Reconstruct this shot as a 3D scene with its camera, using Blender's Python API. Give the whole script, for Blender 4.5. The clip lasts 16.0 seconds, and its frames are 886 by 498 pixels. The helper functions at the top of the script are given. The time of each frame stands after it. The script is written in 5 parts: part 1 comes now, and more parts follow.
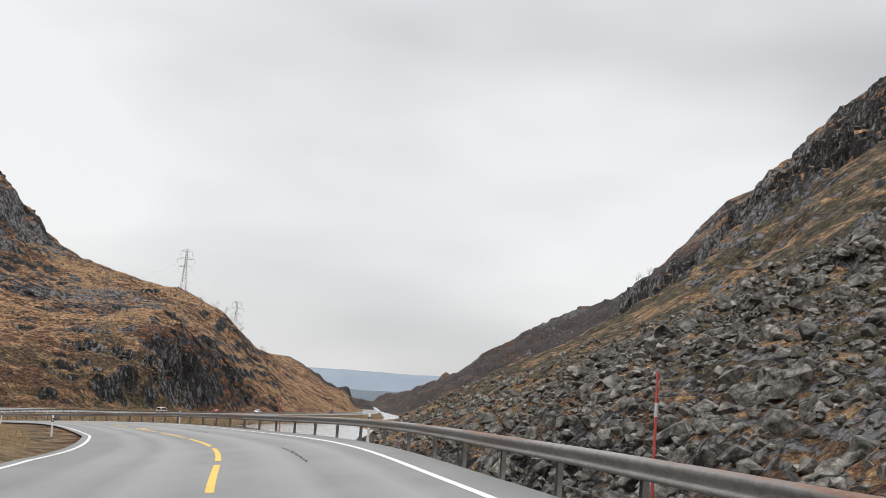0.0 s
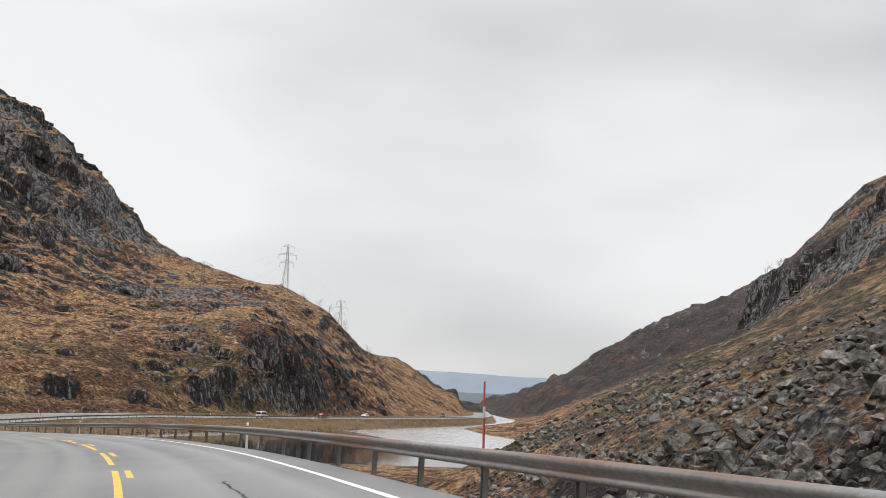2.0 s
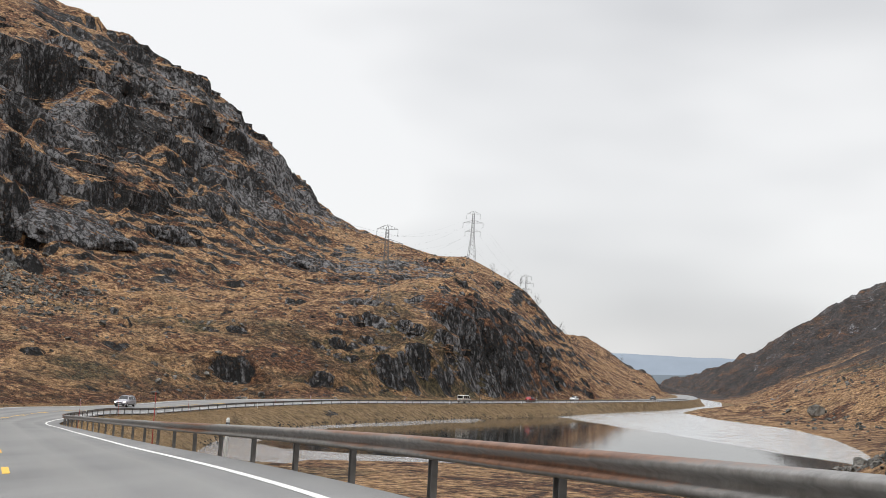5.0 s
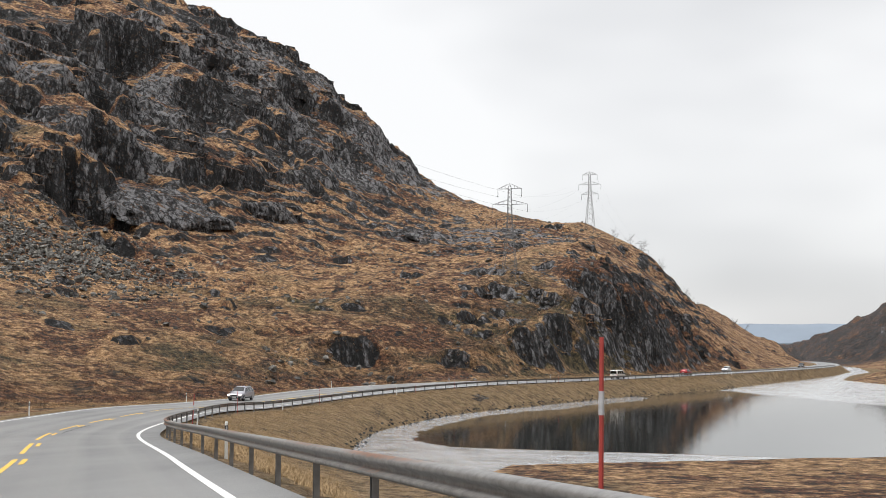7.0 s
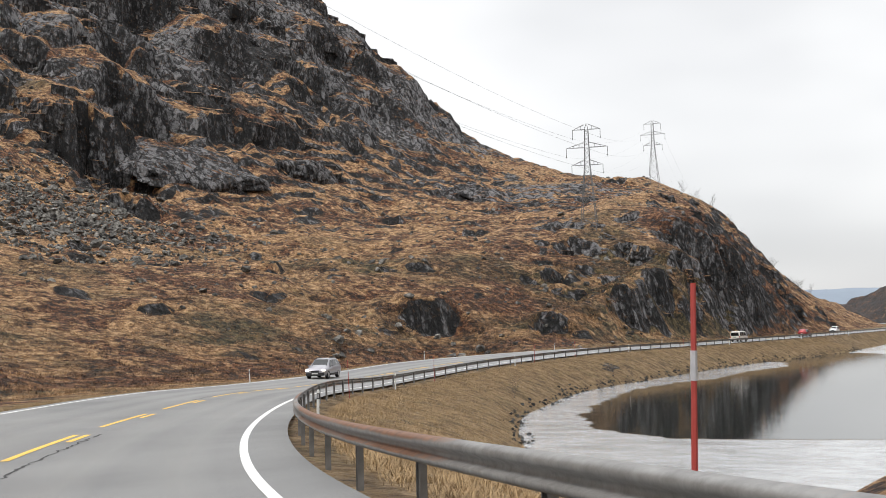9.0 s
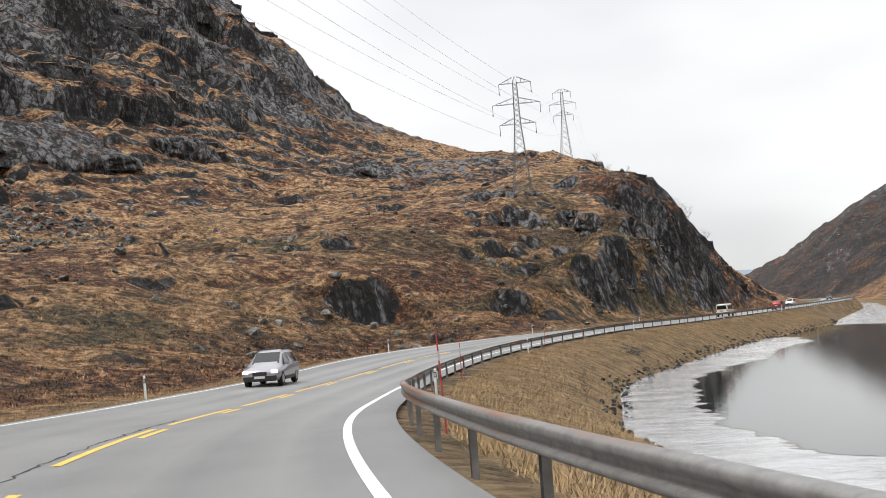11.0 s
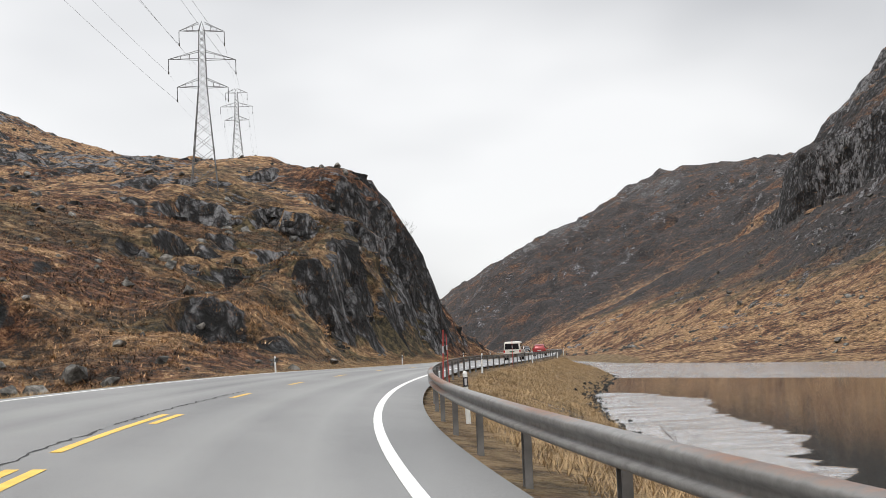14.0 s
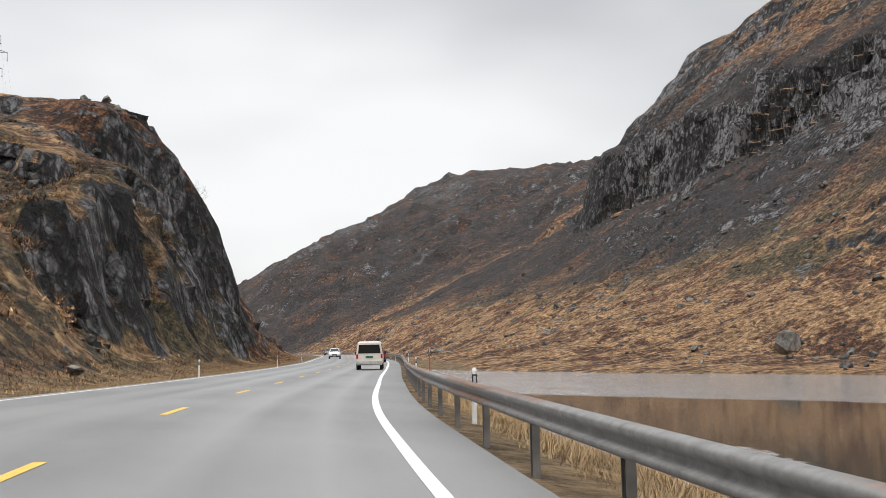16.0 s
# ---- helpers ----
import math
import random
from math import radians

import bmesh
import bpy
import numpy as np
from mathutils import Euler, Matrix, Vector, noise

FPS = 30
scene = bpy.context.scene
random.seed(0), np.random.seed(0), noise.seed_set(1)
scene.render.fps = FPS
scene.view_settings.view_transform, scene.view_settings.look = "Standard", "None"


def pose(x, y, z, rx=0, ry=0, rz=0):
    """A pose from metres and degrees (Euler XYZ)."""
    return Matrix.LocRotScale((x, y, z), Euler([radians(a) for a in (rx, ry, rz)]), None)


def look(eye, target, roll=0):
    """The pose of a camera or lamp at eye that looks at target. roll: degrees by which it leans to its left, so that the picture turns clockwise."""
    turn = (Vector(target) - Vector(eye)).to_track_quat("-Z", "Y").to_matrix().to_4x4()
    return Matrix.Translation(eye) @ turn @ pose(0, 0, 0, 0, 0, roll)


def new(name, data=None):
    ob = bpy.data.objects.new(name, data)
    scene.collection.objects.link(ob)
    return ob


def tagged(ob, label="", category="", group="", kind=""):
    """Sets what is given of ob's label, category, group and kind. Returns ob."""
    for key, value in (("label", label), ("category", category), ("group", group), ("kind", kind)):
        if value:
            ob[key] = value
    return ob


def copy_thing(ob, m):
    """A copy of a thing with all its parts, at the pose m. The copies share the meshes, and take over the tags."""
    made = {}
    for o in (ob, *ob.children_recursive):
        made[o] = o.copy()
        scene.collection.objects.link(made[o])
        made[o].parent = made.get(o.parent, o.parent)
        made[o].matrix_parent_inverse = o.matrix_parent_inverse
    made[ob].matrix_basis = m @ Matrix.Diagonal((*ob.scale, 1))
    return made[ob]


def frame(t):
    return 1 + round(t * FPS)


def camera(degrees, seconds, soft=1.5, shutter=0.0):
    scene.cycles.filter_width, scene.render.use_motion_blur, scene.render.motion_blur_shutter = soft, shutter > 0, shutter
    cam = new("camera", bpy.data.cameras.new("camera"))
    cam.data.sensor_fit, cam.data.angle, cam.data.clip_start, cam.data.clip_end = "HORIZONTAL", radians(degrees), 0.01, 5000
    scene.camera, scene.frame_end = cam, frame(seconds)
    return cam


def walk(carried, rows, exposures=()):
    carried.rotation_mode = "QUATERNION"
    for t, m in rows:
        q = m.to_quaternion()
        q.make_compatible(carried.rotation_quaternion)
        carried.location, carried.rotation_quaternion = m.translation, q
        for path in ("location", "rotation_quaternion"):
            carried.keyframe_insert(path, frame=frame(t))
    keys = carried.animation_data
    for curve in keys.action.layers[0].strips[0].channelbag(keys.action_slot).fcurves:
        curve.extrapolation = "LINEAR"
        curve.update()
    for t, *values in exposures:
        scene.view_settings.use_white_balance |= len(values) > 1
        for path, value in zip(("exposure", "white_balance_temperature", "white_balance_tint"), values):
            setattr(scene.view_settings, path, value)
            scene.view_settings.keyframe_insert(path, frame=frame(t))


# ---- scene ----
cam = camera(41.9, 16.0, soft=0.6)
METRES, EYE, TILT, LEAN, TURN = 332.0, 1.58, 7.5, -4.0, 0.0
ROWS = [
    (0.0, 0.0, 0.0, 0.0, 0.0, 0.0, -0.0),
    (0.5, -0.0035, 0.0296, -0.0039, 1.91, -0.0, 0.09),
    (1.0, -0.0082, 0.0599, -0.0078, 3.37, -0.05, 0.33),
    (1.5, -0.0139, 0.0898, -0.0117, 4.35, 0.01, 0.65),
    (2.0, -0.0222, 0.1195, -0.0157, 5.0, 0.16, 0.95),
    (2.5, -0.0303, 0.1479, -0.0195, 5.83, 0.3, 1.22),
    (3.0, -0.0399, 0.1769, -0.0235, 7.06, 0.36, 1.38),
    (3.5, -0.0498, 0.2034, -0.027, 8.64, 0.33, 1.51),
    (4.0, -0.0614, 0.2308, -0.0309, 10.45, 0.16, 1.72),
    (6.5, -0.1339, 0.3619, -0.0496, 16.21, -0.94, 5.04),
    (7.0, -0.1508, 0.3871, -0.0528, 17.4, -0.97, 5.79),
    (7.5, -0.1684, 0.4129, -0.0567, 18.45, -1.17, 6.36),
    (8.0, -0.1871, 0.4398, -0.0607, 19.24, -1.54, 6.96),
    (10.5, -0.2705, 0.5701, -0.0786, 14.46, -2.55, 9.86),
    (11.0, -0.2847, 0.5986, -0.0823, 11.98, -2.95, 9.77),
    (11.5, -0.2988, 0.6305, -0.0865, 8.71, -3.22, 9.33),
    (12.0, -0.3101, 0.6609, -0.0905, 5.74, -3.1, 8.65),
    (12.5, -0.3191, 0.691, -0.0945, 2.69, -2.86, 7.77),
    (13.0, -0.3258, 0.7207, -0.0987, -0.12, -2.71, 6.86),
    (13.5, -0.3306, 0.7523, -0.1032, -2.97, -2.69, 6.13),
    (14.0, -0.3338, 0.7841, -0.1074, -5.86, -2.8, 5.5),
    (14.5, -0.3356, 0.8182, -0.1114, -8.97, -2.96, 4.95),
    (15.0, -0.3357, 0.8494, -0.1153, -11.75, -3.09, 4.37),
    (15.5, -0.3341, 0.8814, -0.1195, -14.32, -3.24, 3.68),
    (16.0, -0.3308, 0.9123, -0.1238, -16.56, -3.45, 2.87),
]
walk(cam, [(t, pose(0, 0, EYE, TILT, LEAN, TURN) @ pose(METRES * x, METRES * y, METRES * z, 90 + pitch, roll, yaw)) for t, x, y, z, yaw, pitch, roll in ROWS], [(0.0, 0.15), (3.0, 0.14), (6.5, 0.26), (10.5, 0.38), (12.0, 0.35), (14.0, 0.27), (16.0, 0.27)])


# ---- sky and sun ----
world = bpy.data.worlds.new("overcast_sky")
scene.world = world
world.use_nodes = True
wn, wl = world.node_tree.nodes, world.node_tree.links
wn.clear()
w_out = wn.new("ShaderNodeOutputWorld")
w_bg = wn.new("ShaderNodeBackground")
w_co = wn.new("ShaderNodeTexCoord")
w_map = wn.new("ShaderNodeMapping")
w_map.inputs["Scale"].default_value = (1.0, 1.0, 2.6)
w_map.inputs["Location"].default_value = (0.35, 0.2, 0.1)
w_noise = wn.new("ShaderNodeTexNoise")
w_noise.inputs["Scale"].default_value = 1.5
w_noise.inputs["Detail"].default_value = 3.5
w_noise.inputs["Roughness"].default_value = 0.48
w_ramp = wn.new("ShaderNodeValToRGB")
w_ramp.color_ramp.elements[0].position = 0.36
w_ramp.color_ramp.elements[0].color = (0.50, 0.505, 0.52, 1)
w_ramp.color_ramp.elements[1].position = 0.60
w_ramp.color_ramp.elements[1].color = (0.82, 0.82, 0.822, 1)
w_sky = wn.new("ShaderNodeTexSky")
w_sky.sky_type, w_sky.sun_disc = "NISHITA", False
w_sky.sun_elevation, w_sky.sun_rotation = radians(38), radians(-60)
w_dim = wn.new("ShaderNodeMix")
w_dim.data_type, w_dim.blend_type = "RGBA", "MULTIPLY"
w_dim.inputs["Factor"].default_value = 1.0
w_dim.inputs["B"].default_value = (0.1, 0.1, 0.1, 1)
w_mix = wn.new("ShaderNodeMix")
w_mix.data_type = "RGBA"
w_mix.inputs["Factor"].default_value = 0.93
wl.new(w_co.outputs["Generated"], w_map.inputs["Vector"])
wl.new(w_map.outputs["Vector"], w_noise.inputs["Vector"])
wl.new(w_noise.outputs["Fac"], w_ramp.inputs["Fac"])
wl.new(w_sky.outputs["Color"], w_dim.inputs["A"])
wl.new(w_dim.outputs["Result"], w_mix.inputs["A"])
wl.new(w_ramp.outputs["Color"], w_mix.inputs["B"])
w_sep = wn.new("ShaderNodeSeparateXYZ")
w_zen = wn.new("ShaderNodeMapRange")
w_zen.inputs["From Min"].default_value, w_zen.inputs["From Max"].default_value = 0.3, 1.0
w_zen.inputs["To Min"].default_value, w_zen.inputs["To Max"].default_value = 1.0, 2.5
wl.new(w_co.outputs["Generated"], w_sep.inputs[0])
wl.new(w_sep.outputs["Z"], w_zen.inputs["Value"])
wl.new(w_zen.outputs["Result"], w_bg.inputs["Strength"])
wl.new(w_mix.outputs["Result"], w_bg.inputs["Color"])
wl.new(w_bg.outputs["Background"], w_out.inputs["Surface"])

sun_data = bpy.data.lights.new("sun", "SUN")
sun_data.energy, sun_data.angle, sun_data.color = 1.2, radians(18), (1.0, 0.97, 0.93)
sun = new("sun", sun_data)
sun.matrix_world = look((0, 0, 200), (60, 70, 60))


# ---- materials ----
def material(name):
    m = bpy.data.materials.new(name)
    m.use_nodes = True
    n, l = m.node_tree.nodes, m.node_tree.links
    return m, n, l, n["Principled BSDF"]


def noise_node(n, l, scale, detail=4.0, rough=0.55, vec=None, stretch=None):
    t = n.new("ShaderNodeTexNoise")
    t.inputs["Scale"].default_value, t.inputs["Detail"].default_value = scale, detail
    t.inputs["Roughness"].default_value = rough
    if vec is not None:
        if stretch:
            mp = n.new("ShaderNodeMapping")
            mp.inputs["Scale"].default_value = stretch
            l.new(vec, mp.inputs["Vector"])
            vec = mp.outputs["Vector"]
        l.new(vec, t.inputs["Vector"])
    return t.outputs["Fac"]


def ramp(n, l, fac, *stops):
    r = n.new("ShaderNodeValToRGB")
    e = r.color_ramp.elements
    while len(e) < len(stops):
        e.new(0.5)
    for k, (p, col) in enumerate(stops):
        e[k].position, e[k].color = p, (*col, 1)
    l.new(fac, r.inputs["Fac"])
    return r.outputs["Color"]


def mixc(n, l, fac, a, b):
    m = n.new("ShaderNodeMix")
    m.data_type = "RGBA"
    for k, v in (("Factor", fac), ("A", a), ("B", b)):
        if isinstance(v, (int, float)):
            m.inputs[k].default_value = v
        elif isinstance(v, tuple):
            m.inputs[k].default_value = (*v, 1)
        else:
            l.new(v, m.inputs[k])
    return m.outputs["Result"]


def math_node(n, l, op, a, b=0.0):
    m = n.new("ShaderNodeMath")
    m.operation = op
    for k, v in enumerate((a, b)):
        if isinstance(v, (int, float)):
            m.inputs[k].default_value = v
        else:
            l.new(v, m.inputs[k])
    return m.outputs[0]


def bump(n, l, b, height, strength, distance):
    k = n.new("ShaderNodeBump")
    k.inputs["Strength"].default_value, k.inputs["Distance"].default_value = strength, distance
    l.new(height, k.inputs["Height"])
    l.new(k.outputs["Normal"], b.inputs["Normal"])


def simple(name, color, rough=0.6, metal=0.0, vary=0.25, scale=6.0):
    m, n, l, b = material(name)
    co = n.new("ShaderNodeTexCoord").outputs["Object"]
    f = noise_node(n, l, scale, 5, 0.6, co)
    lo = tuple(c * (1 - vary) for c in color)
    hi = tuple(min(1, c * (1 + vary)) for c in color)
    l.new(ramp(n, l, f, (0.3, lo), (0.7, hi)), b.inputs["Base Color"])
    b.inputs["Roughness"].default_value, b.inputs["Metallic"].default_value = rough, metal
    return m


def make_hill(name, blades=False):
    m, n, l, b = material(name)
    co = n.new("ShaderNodeTexCoord").outputs["Object"]
    geo = n.new("ShaderNodeNewGeometry")
    sep = n.new("ShaderNodeSeparateXYZ")
    l.new(geo.outputs["Normal"], sep.inputs[0])

    def attr(name):
        a = n.new("ShaderNodeAttribute")
        a.attribute_name = name
        return a.outputs["Fac"]

    def centred(v, gain):
        return math_node(n, l, "MULTIPLY", math_node(n, l, "SUBTRACT", v, 0.5), gain)

    big = noise_node(n, l, 0.035, 4, 0.55, co)
    mid = noise_node(n, l, 0.11, 7, 0.68, co, (1, 1, 2.0))
    fine = noise_node(n, l, 0.9, 8, 0.73, co)
    tiny = noise_node(n, l, 5.0, 4, 0.75, co)
    wob = n.new("ShaderNodeVectorMath")
    wob.operation = "ADD"
    nz = n.new("ShaderNodeTexNoise")
    nz.inputs["Scale"].default_value, nz.inputs["Detail"].default_value = 0.45, 4.0
    wide = n.new("ShaderNodeVectorMath")
    wide.operation = "SCALE"
    wide.inputs["Scale"].default_value = 2.2
    l.new(co, nz.inputs["Vector"])
    l.new(co, wob.inputs[0])
    l.new(nz.outputs["Color"], wide.inputs[0])
    l.new(wide.outputs[0], wob.inputs[1])
    if blades:
        tone = math_node(n, l, "ADD", math_node(n, l, "MULTIPLY", fine, 0.6), math_node(n, l, "MULTIPLY", math_node(n, l, "ADD", geo.outputs["Random Per Island"], 0.28), 0.2))
    else:
        tone = math_node(n, l, "ADD", math_node(n, l, "MULTIPLY", fine, 0.72), math_node(n, l, "MULTIPLY", tiny, 0.28))
    straw = ramp(n, l, tone, (0.38, (0.06, 0.034, 0.017)), (0.45, (0.24, 0.130, 0.060)), (0.515, (0.55, 0.305, 0.136)), (0.58, (0.88, 0.60, 0.33)))
    heath = ramp(n, l, tone, (0.38, (0.009, 0.005, 0.003)), (0.475, (0.054, 0.023, 0.011)), (0.54, (0.24, 0.095, 0.039)), (0.61, (0.54, 0.30, 0.14)))
    olive = ramp(n, l, tone, (0.39, (0.005, 0.004, 0.002)), (0.48, (0.046, 0.037, 0.014)), (0.59, (0.26, 0.19, 0.085)))
    wood = ramp(n, l, tone, (0.38, (0.006, 0.005, 0.005)), (0.49, (0.027, 0.023, 0.023)), (0.62, (0.12, 0.102, 0.096)))
    wood = mixc(n, l, ramp(n, l, mid, (0.54, (0, 0, 0)), (0.62, (0.5, 0.5, 0.5))), wood, heath)
    olive = mixc(n, l, ramp(n, l, mid, (0.50, (0, 0, 0)), (0.57, (0.75, 0.75, 0.75))), olive, straw)
    clump = noise_node(n, l, 0.33, 8, 0.72, co, (1, 1, 1.8))
    patchy = math_node(n, l, "ADD", math_node(n, l, "ADD", clump, centred(mid, 0.8)), centred(big, 0.5))
    patchy = math_node(n, l, "SUBTRACT", patchy, math_node(n, l, "MULTIPLY", attr("heath"), 0.17))
    veg = mixc(n, l, ramp(n, l, patchy, (0.445, (0, 0, 0)), (0.535, (1, 1, 1))), heath, straw)
    gsel = math_node(n, l, "ADD", attr("green"), centred(big, 2.2))
    veg = mixc(n, l, ramp(n, l, gsel, (0.26, (0, 0, 0)), (0.62, (1, 1, 1))), veg, olive)
    wsel = math_node(n, l, "ADD", attr("wood"), math_node(n, l, "ADD", centred(mid, 1.1), centred(big, 1.0)))
    veg = mixc(n, l, ramp(n, l, wsel, (0.40, (0, 0, 0)), (0.62, (1, 1, 1))), veg, wood)
    hay = ramp(n, l, tone, (0.37, (0.06, 0.036, 0.017)), (0.46, (0.25, 0.158, 0.074)), (0.55, (0.44, 0.295, 0.150)), (0.66, (0.62, 0.45, 0.26)))
    moss = ramp(n, l, tone, (0.38, (0.022, 0.016, 0.006)), (0.48, (0.11, 0.080, 0.030)), (0.60, (0.33, 0.235, 0.10)))
    hay = mixc(n, l, ramp(n, l, clump, (0.49, (0, 0, 0)), (0.57, (0.55, 0.55, 0.55))), hay, moss)
    vsel = math_node(n, l, "ADD", attr("verge"), centred(mid, 0.5))
    veg = mixc(n, l, ramp(n, l, vsel, (0.3, (0, 0, 0)), (0.6, (1, 1, 1))), veg, hay)
    b.inputs["Roughness"].default_value = 0.9
    if blades:
        l.new(veg, b.inputs["Base Color"])
        return m
    # jointed rock: blocks, pale and dark faces, cracks with their shade painted dark
    stretch = n.new("ShaderNodeMapping")
    stretch.inputs["Scale"].default_value = (1.0, 1.0, 0.38)
    stretch.inputs["Rotation"].default_value = (0.12, 0.16, 0.0)
    l.new(wob.outputs[0], stretch.inputs["Vector"])
    cell, crack = n.new("ShaderNodeTexVoronoi"), n.new("ShaderNodeTexVoronoi")
    crack.feature = "DISTANCE_TO_EDGE"
    for v in (cell, crack):
        v.inputs["Scale"].default_value = 0.42
        l.new(stretch.outputs["Vector"], v.inputs["Vector"])
    cb = n.new("ShaderNodeSeparateColor")
    l.new(cell.outputs["Color"], cb.inputs[0])
    rk = noise_node(n, l, 0.75, 7, 0.64, co, (1, 1, 0.4))
    rt = math_node(n, l, "ADD", math_node(n, l, "ADD", centred(rk, 1.0), 0.5), centred(cb.outputs[0], 0.16))
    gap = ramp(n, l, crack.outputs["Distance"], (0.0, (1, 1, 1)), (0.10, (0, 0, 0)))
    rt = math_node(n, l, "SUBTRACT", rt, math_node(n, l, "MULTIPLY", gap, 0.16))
    joint = n.new("ShaderNodeTexVoronoi")
    joint.feature = "DISTANCE_TO_EDGE"
    joint.inputs["Scale"].default_value = 1.5
    l.new(stretch.outputs["Vector"], joint.inputs["Vector"])
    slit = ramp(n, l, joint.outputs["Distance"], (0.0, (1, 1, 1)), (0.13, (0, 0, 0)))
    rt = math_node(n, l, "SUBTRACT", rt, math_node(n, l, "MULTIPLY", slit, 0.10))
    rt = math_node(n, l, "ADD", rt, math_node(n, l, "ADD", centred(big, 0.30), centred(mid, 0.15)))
    tilt = n.new("ShaderNodeMapping")
    tilt.inputs["Rotation"].default_value = (0.25, -0.35, 0.0)
    l.new(wob.outputs[0], tilt.inputs["Vector"])
    beds = noise_node(n, l, 1.0, 5, 0.6, tilt.outputs["Vector"], (0.16, 0.16, 1.5))
    pale = attr("pale")
    rt = math_node(n, l, "ADD", rt, math_node(n, l, "MULTIPLY", pale, 0.14))
    rt = math_node(n, l, "ADD", rt, centred(beds, 0.30))
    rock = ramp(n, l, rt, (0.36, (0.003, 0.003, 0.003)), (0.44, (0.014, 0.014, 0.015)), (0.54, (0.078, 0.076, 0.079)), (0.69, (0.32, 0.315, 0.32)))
    rock = mixc(n, l, ramp(n, l, fine, (0.54, (0, 0, 0)), (0.68, (0.25, 0.25, 0.25))), rock, heath)
    steep = math_node(n, l, "SUBTRACT", 1.0, sep.outputs["Z"])
    sel = math_node(n, l, "ADD", math_node(n, l, "MULTIPLY", steep, 1.0), attr("rock"))
    sel = math_node(n, l, "ADD", sel, centred(mid, 1.3))
    sel = math_node(n, l, "ADD", sel, centred(fine, 0.7))
    sel = math_node(n, l, "ADD", sel, math_node(n, l, "MULTIPLY", pale, centred(beds, 2.6)))
    k = ramp(n, l, sel, (0.62, (0, 0, 0)), (0.72, (1, 1, 1)))
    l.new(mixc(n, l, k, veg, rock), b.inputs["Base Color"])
    h = math_node(n, l, "ADD", math_node(n, l, "MULTIPLY", fine, 1.2), math_node(n, l, "MULTIPLY", tiny, 0.3))
    h = math_node(n, l, "ADD", h, math_node(n, l, "MULTIPLY", rt, 2.0))
    bump(n, l, b, h, 1.0, 1.5)
    return m


def make_asphalt():
    m, n, l, b = material("worn_asphalt")
    co = n.new("ShaderNodeTexCoord").outputs["Object"]
    big = noise_node(n, l, 0.25, 4, 0.6, co, (1, 0.4, 1))
    grit = noise_node(n, l, 60, 3, 0.7, co)
    a = ramp(n, l, big, (0.34, (0.145, 0.146, 0.145)), (0.66, (0.215, 0.215, 0.211)))
    g = ramp(n, l, grit, (0.3, (0.75, 0.75, 0.75)), (0.7, (1.2, 1.2, 1.2)))
    mm = n.new("ShaderNodeMix")
    mm.data_type, mm.blend_type = "RGBA", "MULTIPLY"
    mm.inputs["Factor"].default_value = 1.0
    l.new(a, mm.inputs["A"])
    l.new(g, mm.inputs["B"])
    att = n.new("ShaderNodeAttribute")
    att.attribute_name = "track"
    worn = mixc(n, l, math_node(n, l, "MULTIPLY", att.outputs["Fac"], 0.55), mm.outputs["Result"], (0.255, 0.255, 0.248))
    l.new(worn, b.inputs["Base Color"])
    l.new(math_node(n, l, "SUBTRACT", 0.52, math_node(n, l, "MULTIPLY", att.outputs["Fac"], 0.12)), b.inputs["Roughness"])
    bump(n, l, b, grit, 0.35, 0.01)
    return m


